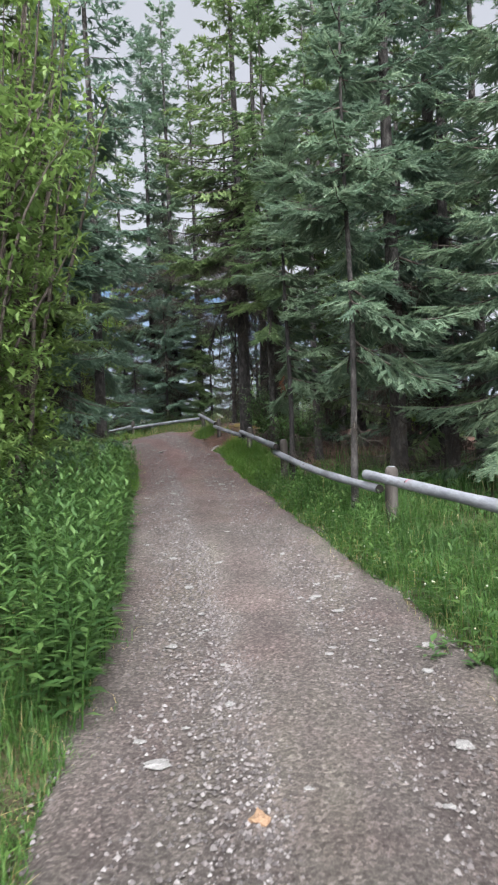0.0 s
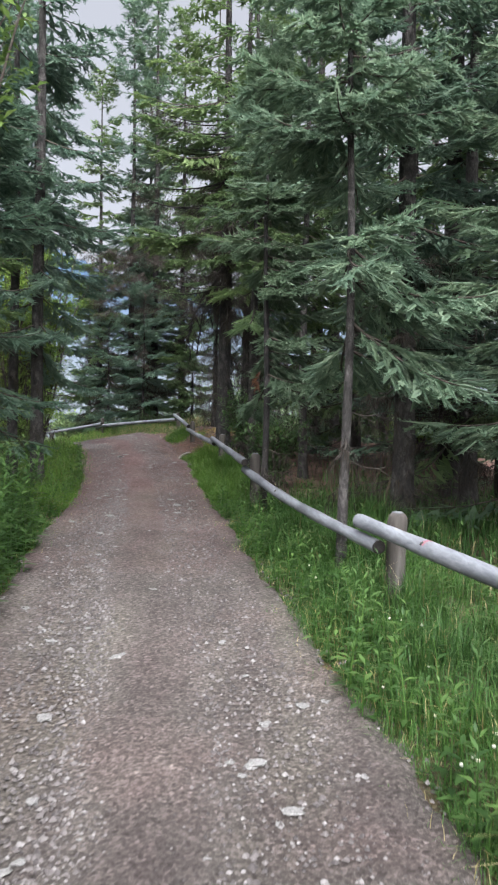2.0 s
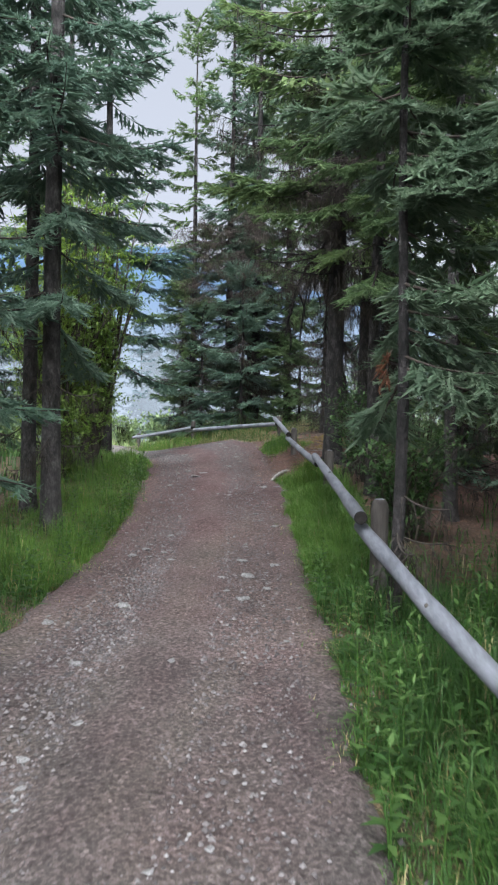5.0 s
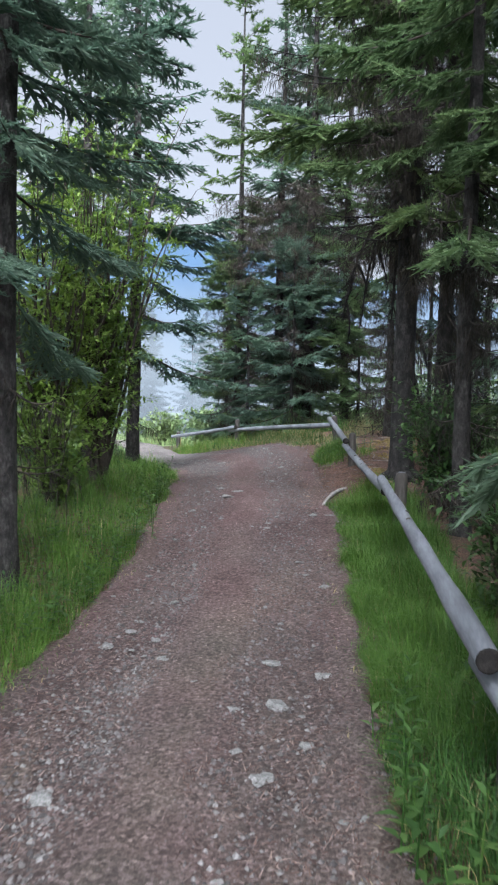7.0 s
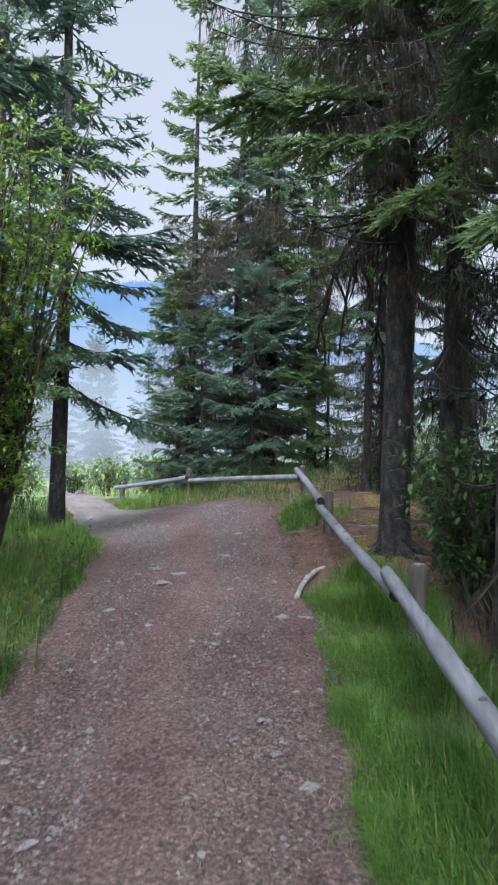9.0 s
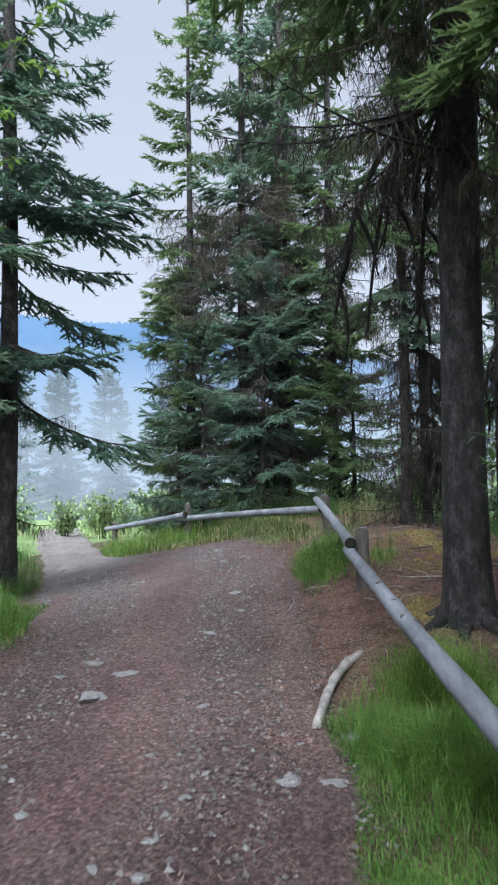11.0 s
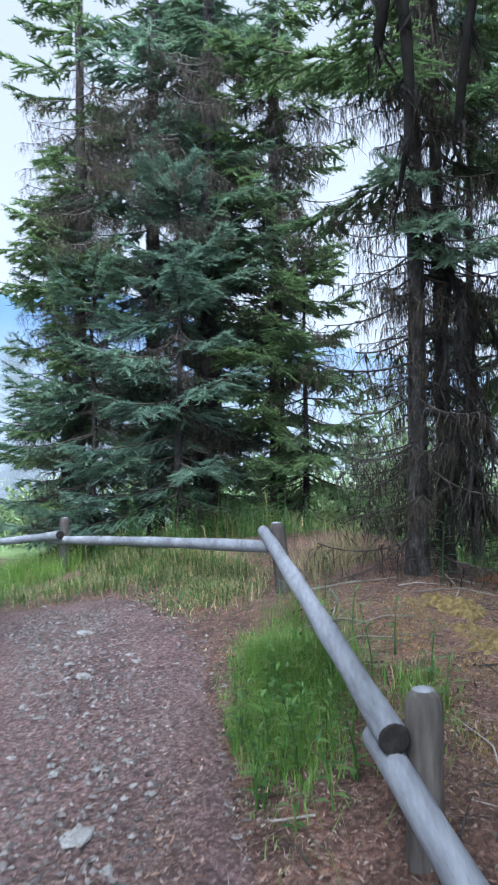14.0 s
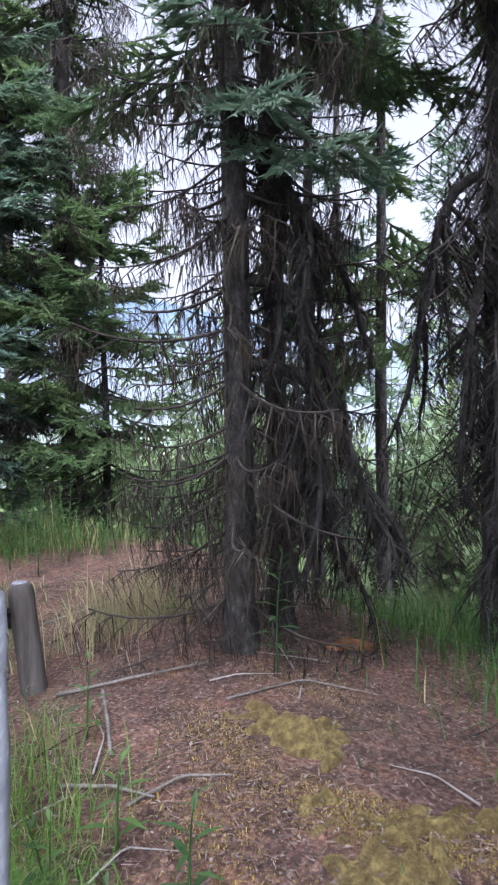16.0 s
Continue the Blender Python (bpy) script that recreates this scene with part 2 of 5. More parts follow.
def glow_material(name, low, high, z0, z1, haze=False):
    """Glowing distance, air haze painted in by height; with haze, a see-through mist bank."""
    m, n, l, p = nodes_of(name)
    v = coords(n, l)
    x = n.new("ShaderNodeSeparateXYZ")
    l.new(v, x.inputs[0])
    r = n.new("ShaderNodeMapRange")
    r.inputs["From Min"].default_value, r.inputs["From Max"].default_value = z0, z1
    l.new(x.outputs["Z"], r.inputs["Value"])
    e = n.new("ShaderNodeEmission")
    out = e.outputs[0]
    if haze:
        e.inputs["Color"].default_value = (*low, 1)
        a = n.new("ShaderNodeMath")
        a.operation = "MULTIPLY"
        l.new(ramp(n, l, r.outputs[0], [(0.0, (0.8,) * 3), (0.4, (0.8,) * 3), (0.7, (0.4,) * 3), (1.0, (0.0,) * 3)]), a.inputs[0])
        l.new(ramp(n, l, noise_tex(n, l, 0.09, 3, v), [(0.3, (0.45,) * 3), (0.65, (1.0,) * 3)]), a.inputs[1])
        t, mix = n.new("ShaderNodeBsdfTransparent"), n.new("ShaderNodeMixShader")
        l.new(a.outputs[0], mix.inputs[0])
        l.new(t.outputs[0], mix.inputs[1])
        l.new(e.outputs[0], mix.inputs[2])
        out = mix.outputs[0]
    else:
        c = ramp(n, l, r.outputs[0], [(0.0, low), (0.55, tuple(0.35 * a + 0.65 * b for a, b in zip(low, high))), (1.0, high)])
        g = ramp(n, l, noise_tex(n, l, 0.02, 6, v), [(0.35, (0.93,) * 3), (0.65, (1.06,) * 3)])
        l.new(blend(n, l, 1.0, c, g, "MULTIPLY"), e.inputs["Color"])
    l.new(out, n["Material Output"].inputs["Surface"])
    return m


# ridge glows by itself: blue air haze at the top, mist-pale foot
M["hill"] = glow_material("haze_blue_glow", (0.115, 0.128, 0.142), (0.05, 0.08, 0.125), 0, 190)
# mist is a see-through sheet that gives off its own pale glow
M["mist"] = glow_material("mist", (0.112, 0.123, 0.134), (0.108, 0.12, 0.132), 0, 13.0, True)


# ---- mesh helpers ----
def tri_mesh(name, V, F, mats, mi=None, smooth=False):
    V, F = np.asarray(V, np.float32), np.asarray(F, np.int32)
    me = bpy.data.meshes.new(name)
    me.vertices.add(len(V))
    me.vertices.foreach_set("co", V.ravel())
    me.loops.add(F.size)
    me.loops.foreach_set("vertex_index", F.ravel())
    me.polygons.add(len(F))
    me.polygons.foreach_set("loop_start", np.arange(0, F.size, F.shape[1], dtype=np.int32))
    for m in mats:
        me.materials.append(m)
    if mi is not None:
        me.polygons.foreach_set("material_index", np.asarray(mi, np.int32))
    if smooth:
        me.polygons.foreach_set("use_smooth", np.ones(len(F), bool))
    me.update(calc_edges=True)
    return me


def part(name, bm, material, parent, label=""):
    """Link a bmesh as one mesh object under a thing."""
    me = bpy.data.meshes.new(name)
    bm.to_mesh(me)
    bm.free()
    me.materials.append(material)
    return put(name, me, parent, label)


def put(name, me, parent=None, label=""):
    ob = new(name, me)
    ob.parent = parent
    return tagged(ob, label)


def gather(pieces):
    """Join (verts, faces, material index) triples."""
    V, F, I, k = [], [], [], 0
    for v, f, i in pieces:
        V.append(v)
        F.append(f + k)
        I.append(np.full(len(f), i, np.int32))
        k += len(v)
    return np.concatenate(V), np.concatenate(F), np.concatenate(I)


def tube(points, radii, sides=6, wobble=0.0, rng=R, cap=True):
    """Triangles of a tapered tube along points."""
    P, n = np.asarray(points, float), len(points)
    T = np.gradient(P, axis=0)
    T /= np.linalg.norm(T, axis=1)[:, None] + 1e-9
    ref = np.array([0, 0, 1.0]) if abs(T[0][2]) < 0.8 else np.array([1.0, 0, 0])
    U = np.cross(T, ref)
    U /= np.linalg.norm(U, axis=1)[:, None] + 1e-9
    W = np.cross(T, U)
    a = np.arange(sides) * 2 * np.pi / sides
    rr = np.asarray(radii, float)[:, None] * (1 + wobble * rng.uniform(-1, 1, (n, sides)))
    V = P[:, None] + rr[..., None] * (np.cos(a)[None, :, None] * U[:, None] + np.sin(a)[None, :, None] * W[:, None])
    V = V.reshape(-1, 3)
    i, j = np.meshgrid(np.arange(n - 1), np.arange(sides), indexing="ij")
    q = [i * sides + j, i * sides + (j + 1) % sides, (i + 1) * sides + (j + 1) % sides, (i + 1) * sides + j]
    F = np.concatenate([np.stack([q[0], q[1], q[2]], -1).reshape(-1, 3), np.stack([q[0], q[2], q[3]], -1).reshape(-1, 3)])
    if cap:
        k = len(V)
        V = np.concatenate([V, P[:1], P[-1:]])
        j = np.arange(sides)
        e = (n - 1) * sides
        F = np.concatenate([F, np.stack([np.full(sides, k), (j + 1) % sides, j], -1), np.stack([np.full(sides, k + 1), e + j, e + (j + 1) % sides], -1)])
    return V, F


def blades(base, direction, width_axis, length, width):
    """One slim triangle each: needles and strands."""
    tip = base + direction * length[:, None]
    w = width_axis * (width[:, None] / 2)
    V = np.stack([base - w, base + w, tip], 1).reshape(-1, 3)
    return V, np.arange(len(V)).reshape(-1, 3)


def leaves(base, direction, side, up, length, width):
    """Pointed leaves, folded along the midrib: four triangles each."""
    L, Wd = length[:, None], width[:, None] / 2
    mid = base + direction * L * 0.45
    V = np.stack([base, mid - side * Wd + up * Wd * 0.35, mid, mid + side * Wd + up * Wd * 0.35, base + direction * L - up * L * 0.12], 1)
    k = np.arange(len(base))[:, None] * 5
    F = np.concatenate([k + np.array([f]) for f in ((0, 2, 1), (0, 3, 2), (1, 2, 4), (2, 3, 4))])
    return V.reshape(-1, 3), F


def unit(v):
    return v / (np.linalg.norm(v, axis=-1, keepdims=True) + 1e-9)


# ---- lie of the land ----
PROFILE_Y = [-40, -6, 0, 4.2, 6.7, 8.2, 11, 13, 14, 15.4, 16.6, 18, 20.2, 22, 23.2, 25, 28, 34, 45, 80, 400]
PROFILE_Z = [-1.6, -0.3, -0.03, 0.13, 0.28, 0.37, 0.5, 0.54, 0.6, 0.74, 0.86, 0.95, 1.11, 1.27, 1.36, 1.45, 1.5, 1.3, 0.9, 0.3, 0.0]
EDGE_L = [(-1.2, -14), (-0.9, -4), (-0.85, 0), (-0.86, 2.6), (-0.98, 4.7), (-1.34, 7.5), (-1.76, 10.5), (-1.95, 12.6), (-2.3, 14.8), (-2.85, 17.4), (-3.4, 19.5), (-3.75, 20.3), (-4.1, 20.9), (-4.5, 21.7), (-4.9, 22.5), (-6.1, 24.8), (-7.9, 28), (-10.4, 33), (-14.5, 41)]
EDGE_R = [(1.9, -14), (1.8, -4), (1.62, 0), (1.46, 2.6), (1.22, 5.0), (0.87, 6.8), (0.37, 10.0), (0.04, 12.4), (-0.32, 14.6), (-0.68, 16.8), (-1.08, 18.8), (-1.42, 20.6), (-1.9, 22.3), (-2.6, 23.4), (-4.3, 23.9), (-5.2, 25.2), (-6.8, 28.2), (-9.1, 33), (-12.9, 41)]


def resample(pts, n):
    P = np.array(pts, float)
    u = np.linspace(0, len(P) - 1, n)
    Q = np.stack([np.interp(u, np.arange(len(P)), P[:, k]) for k in (0, 1)], 1)
    for _ in range(6):
        Q[1:-1] = 0.25 * Q[:-2] + 0.5 * Q[1:-1] + 0.25 * Q[2:]
    return Q


PL, PR = resample(EDGE_L, 170), resample(EDGE_R, 170)
PATH_POLY = np.concatenate([PL, PR[::-1]])


def outside(x, y):
    """Metres from the path's edge, below zero on the path."""
    x, y = np.atleast_1d(np.asarray(x, float)), np.atleast_1d(np.asarray(y, float))
    out = np.empty(len(x))
    A, B = PATH_POLY, np.roll(PATH_POLY, -1, 0)
    D = B - A
    dd = (D ** 2).sum(1) + 1e-12
    for s in range(0, len(x), 4000):
        p = np.stack([x[s:s + 4000], y[s:s + 4000]], 1)
        t = np.clip(((p[:, None] - A) * D).sum(2) / dd, 0, 1)
        d = np.sqrt((((A + t[..., None] * D) - p[:, None]) ** 2).sum(2)).min(1)
        cross = ((A[:, 1] > p[:, 1, None]) != (B[:, 1] > p[:, 1, None])) & (p[:, 0, None] < (B[:, 0] - A[:, 0]) * (p[:, 1, None] - A[:, 1]) / (B[:, 1] - A[:, 1] + 1e-12) + A[:, 0])
        out[s:s + 4000] = np.where(cross.sum(1) % 2 == 1, -d, d)
    return out


def smooth(a, b, x):
    t = np.clip((x - a) / (b - a), 0, 1)
    return t * t * (3 - 2 * t)


def profile(y):
    return sum(np.interp(np.asarray(y, float) + d, PROFILE_Y, PROFILE_Z) for d in (-0.8, -0.4, 0, 0.4, 0.8)) / 5


def rise(x, y):
    """Height of the trodden line of the land; it falls away past the bend and at the far path."""
    x, y = np.asarray(x, float), np.asarray(y, float)
    return profile(y) - np.minimum(0.19 * np.maximum(0, -2.5 - x), 0.52) * smooth(18.5, 21.8, y)


def lumps(x, y):
    return 0.5 * np.sin(2.1 * x + 1.3 * y) * np.sin(1.7 * y - 0.9 * x + 1) + 0.3 * np.sin(5.3 * x + 2) * np.sin(4.7 * y + 1) + 0.2 * np.sin(11 * x - 3 * y)


def land(x, y, d=None):
    x, y = np.atleast_1d(np.asarray(x, float)), np.atleast_1d(np.asarray(y, float))
    d = outside(x, y) if d is None else d
    z = rise(x, y)
    z = z + np.where(d > 0, 0.1 * smooth(0, 0.8, d) * smooth(24.5, 21, y) + 0.035 * lumps(x, y) * smooth(0.1, 0.8, d), -0.025 * smooth(0, -0.1, d))
    z = z + 0.12 * np.exp(-(((x + 0.1) / 0.9) ** 2 + ((y - 20.9) / 1.3) ** 2))
    z = z + 0.19 * np.exp(-(((x + 0.5) / 0.8) ** 2 + ((y - 23.5) / 1.1) ** 2)) + 0.12 * np.exp(-(((x + 1.0) / 1.2) ** 2 + ((y - 26.3) / 1.3) ** 2))
    z = z - 1.7 * smooth(0, 3.2, (x - 0.35) * 0.9 + (y - 24.0) * 0.45) * smooth(20.5, 22.5, y)
    z = z - 0.6 * smooth(3, 9, x) * smooth(24, 20, y)
    return z


def at(x, y):
    return float(land([x], [y])[0])


def grid_sheet(xs, ys):
    X, Y = np.meshgrid(xs, ys, indexing="ij")
    x, y = X.ravel(), Y.ravel()
    V = np.stack([x, y, land(x, y)], 1)
    n, m = X.shape
    i, j = np.meshgrid(np.arange(n - 1), np.arange(m - 1), indexing="ij")
    F = np.stack([i * m + j, (i + 1) * m + j, (i + 1) * m + j + 1, i * m + j + 1], -1).reshape(-1, 4)
    return V, F


def spread(a, b, near, step, grow):
    xs = [0.0]
    s = step
    while xs[-1] < b:
        if xs[-1] > near:
            s *= grow
        xs.append(xs[-1] + s)
    neg = [0.0]
    s = step
    while neg[-1] > a:
        if neg[-1] < -near:
            s *= grow
        neg.append(neg[-1] - s)
    return np.array(neg[:0:-1] + xs)


V, F = grid_sheet(spread(-2500, 2500, 5, 0.16, 1.22), spread(-2500, 2500, 12, 0.2, 1.25) + 13)
me = tri_mesh("ground", V, F, [M["floor"], M["field"]], smooth=True)
cx, cy = V[F].mean(1)[:, 0], V[F].mean(1)[:, 1]
me.polygons.foreach_set("material_index", ((cy > 29) | ((cx < -6.5) & (cy > 23))).astype(np.int32))
tagged(put("ground", me), "brown forest floor of needle litter running into green meadow", "ground", kind="structure")

# the trodden path, slightly dished between its edges
n_across = 26
u = np.linspace(0, 1, n_across)
P = PL[:, None] * (1 - u)[None, :, None] + PR[:, None] * u[None, :, None]
jag = 0.09 * R.uniform(-1, 1, 170)[:, None, None] * np.array([1, 0]) * (np.abs(u - 0.5) * 2)[None, :, None] ** 4
P = P + jag
x, y = P[..., 0].ravel(), P[..., 1].ravel()
ue = np.tile(u, 170)
z = rise(x, y) + 0.012 - 0.03 * (np.abs(ue - 0.5) > 0.47) + 0.012 * np.cos((ue - 0.5) * 4 * np.pi) + 0.008 * lumps(x * 2, y * 2)
i, j = np.meshgrid(np.arange(169), np.arange(n_across - 1), indexing="ij")
F = np.stack([i * n_across + j, i * n_across + j + 1, (i + 1) * n_across + j + 1, (i + 1) * n_across + j], -1).reshape(-1, 4)
tagged(put("path", tri_mesh("path", np.stack([x, y, z], 1), F, [M["path"]], smooth=True)), "trodden grey gravel path turning reddish with needle litter uphill", "path", kind="structure")


def path_z(x, y):
    return float(rise(x, y)) + 0.012


# ---- distance ----
def arc_wall(name, radius, height_at, z0, a0, a1, n, mat, label, jag=0.0):
    a = np.radians(np.linspace(a0, a1, n))
    top = np.array([height_at(math.degrees(v)) for v in a]) + jag * R.uniform(-1, 1, n)
    X, Y = -radius * np.sin(a), radius * np.cos(a)
    low = np.stack([X, Y, np.full(n, z0)], 1)
    mid = np.stack([X * 1.05, Y * 1.05, z0 + (top - z0) * 0.6], 1)
    high = np.stack([X * 1.12, Y * 1.12, top], 1)
    k = np.arange(n - 1)
    F = np.concatenate([np.stack([k, k + 1, k + n + 1, k + n], 1), np.stack([k + n, k + n + 1, k + 2 * n + 1, k + 2 * n], 1)])
    return tagged(put(name, tri_mesh(name, np.concatenate([low, mid, high]), F, [mat], smooth=True)), label, "backdrop", kind="structure")


arc_wall("backdrop_hills", 900, lambda a: float(np.interp(a, [-75, -14, -2, 6, 15, 30, 75], [70, 110, 160, 180, 229, 226, 180])) + 3 * math.sin(a * 0.5), -10, -75, 75, 1800, M["hill"], "long wooded mountain ridge glowing with painted blue haze and pale foot", 3.0)
arc_wall("backdrop_mist", 62, lambda a: 15, -2, -20, 70, 60, M["mist"], "low bank of pale mist over the meadow, a self-glowing sheet")

# ---- log fence ----
def log(name, a, b, ra, rb, parent=None, bow=0.0):
    """A peeled log from a to b with knots, slight bow and dark sawn ends."""
    a, b = np.array(a, float), np.array(b, float)
    n = 15
    u = np.linspace(0, 1, n)
    P = a + (b - a) * u[:, None]
    P[:, 2] += bow * np.sin(np.pi * u)
    r = ra + (rb - ra) * u + 0.003 * np.sin(u * 23 + a[1])
    V, F = tube(P - P[0], r, 16, 0.014, cap=False)
    body = tri_mesh("log", V, F, [M["rail"]], smooth=True)
    ob = put(name, body, parent)
    ob.location = a
    for k in (0, 1):
        c = P[-k] - P[0]
        d = unit(b - a) * (1 if k else -1)
        v, f = tube([c - d * 0.02, c + d * 0.004, c + d * 0.006], [r[-k] * 0.985, r[-k] * 0.97, r[-k] * 0.8], 16, 0.02)
        put("sawn_end", tri_mesh("sawn_end", v, f, [M["endgrain"]]), ob, "dark weathered sawn end")
    for k in range(4):
        t = R.uniform(0.1, 0.9)
        ang = R.uniform(0.3, 2.6)
        c = a + (b - a) * t - a
        side = unit(np.cross(b - a, [0, 0, 1.0]))
        rad = ra + (rb - ra) * t
        q = c + (side * math.cos(ang) + np.array([0, 0, 1.0]) * math.sin(ang)) * rad * 0.97 + np.array([0, 0, bow * math.sin(math.pi * t)])
        o = unit(q - c)
        v, f = tube([q - o * 0.01, q + o * 0.004, q + o * 0.008], [0.016, 0.014, 0.006], 8, 0.1)
        put("knot", tri_mesh("knot", v, f, [M["post"]]), ob)
    return tagged(ob, "peeled grey weathered log rail resting along the path", "fence rail", "rails of the log fence")


RAILS = [  # near end, far end, radii, bow
    ((2.36, 3.2, 0.78), (1.17, 7.55, 0.98), 0.052, 0.048, 0.0),
    ((1.24, 7.2, 0.86), (0.40, 11.75, 1.07), 0.042, 0.049, -0.05),
    ((0.40, 11.42, 1.17), (-0.185, 16.0, 1.37), 0.048, 0.041, 0.0),
    ((-0.13, 15.7, 1.285), (-0.935, 20.15, 1.50), 0.043, 0.045, -0.012),
    ((-0.9, 19.93, 1.57), (-1.545, 23.2, 1.875), 0.045, 0.043, 0.008),
    ((-1.50, 23.3, 1.75), (-4.3, 26.2, 1.51), 0.049, 0.045, 0.01),
    ((-4.05, 25.85, 1.60), (-6.35, 28.0, 1.25), 0.048, 0.043, -0.01),
    ((3.6, -1.1, 0.45), (2.28, 3.45, 0.64), 0.056, 0.054, 0.0),
]
fence = [log("fence_rail", *row[:4], None, row[4]) for row in RAILS]
# a dab of red paint on the first rail
a, b = np.array(RAILS[0][0]), np.array(RAILS[0][1])
c = (b - a) * 0.79
v, f = tube([c, c + unit(b - a) * 0.012, c + unit(b - a) * 0.03], [0.0515, 0.0525, 0.0515], 24, 0.004, cap=False)
f = f[(v[f].mean(1) - c)[:, 2] > 0.03]
put("paint_mark", tri_mesh("paint_mark", v, f, [M["redpaint"]]), fence[0], "dab of faded red paint")


def post(x, y, top, lean=(0, 0), r=0.056, bolt=False):
    base = at(x, y)
    root = new("fence_post")
    root.location = (x, y, base)
    h = top - base
    P = [(lean[0] * k * h, lean[1] * k * h, k * h) for k in (-0.15 / h, 0, 0.3, 0.6, 0.9, 0.965, 1.0)]
    V, F = tube(P, [r, r, r, r * 0.98, r * 0.97, r * 0.9, r * 0.6], 14, 0.04)
    put("shaft", tri_mesh("shaft", V, F, [M["post"]], smooth=True), root)
    V, F = tube([(lean[0] * h, lean[1] * h, h - 0.004), (lean[0] * h, lean[1] * h, h + 0.006)], [r * 0.62, r * 0.5], 14, 0.05)
    put("top_cut", tri_mesh("top_cut", V, F, [M["rail"]]), root, "pale weathered top")
    if bolt:
        V, F = tube([(lean[0] * h - r * 1.25, -0.03, h - 0.13), (lean[0] * h - r * 0.4, 0, h - 0.13)], [0.02, 0.02], 10)
        put("bolt", tri_mesh("bolt", V, F, [M["endgrain"]]), root, "rusty bolt head")
    return tagged(root, "short round wooden post behind the log rails", "fence post", "posts of the log fence")


for x, y, top, lean, r, bolt in [(1.38, 7.38, 1.06, (0.02, 0), 0.066, False), (0.53, 11.68, 1.27, (0, 0), 0.064, False), (-0.01, 15.85, 1.45, (0.03, 0), 0.06, False), (-0.81, 19.99, 1.69, (0.0, 0.02), 0.056, False), (-1.40, 23.24, 1.93, (-0.1, 0), 0.062, True), (-4.05, 26.0, 1.78, (0, 0), 0.056, False), (-6.2, 28.1, 1.38, (0, 0), 0.056, False), (2.5, 3.4, 0.85, (0, 0), 0.06, False)]:
    post(x, y, top, lean, r, bolt)


# ---- conifers ----
def kites(base, end, side, width):
    """Long four-cornered sprays from base to end, widest a third of the way out."""
    mid = base + (end - base) * 0.38
    w = side * width[:, None] / 2
    V = np.stack([base, mid - w, end, mid + w], 1).reshape(-1, 3)
    k = np.arange(len(base))[:, None] * 4
    return V, np.concatenate([k + np.array([[0, 1, 2]]), k + np.array([[0, 2, 3]])])


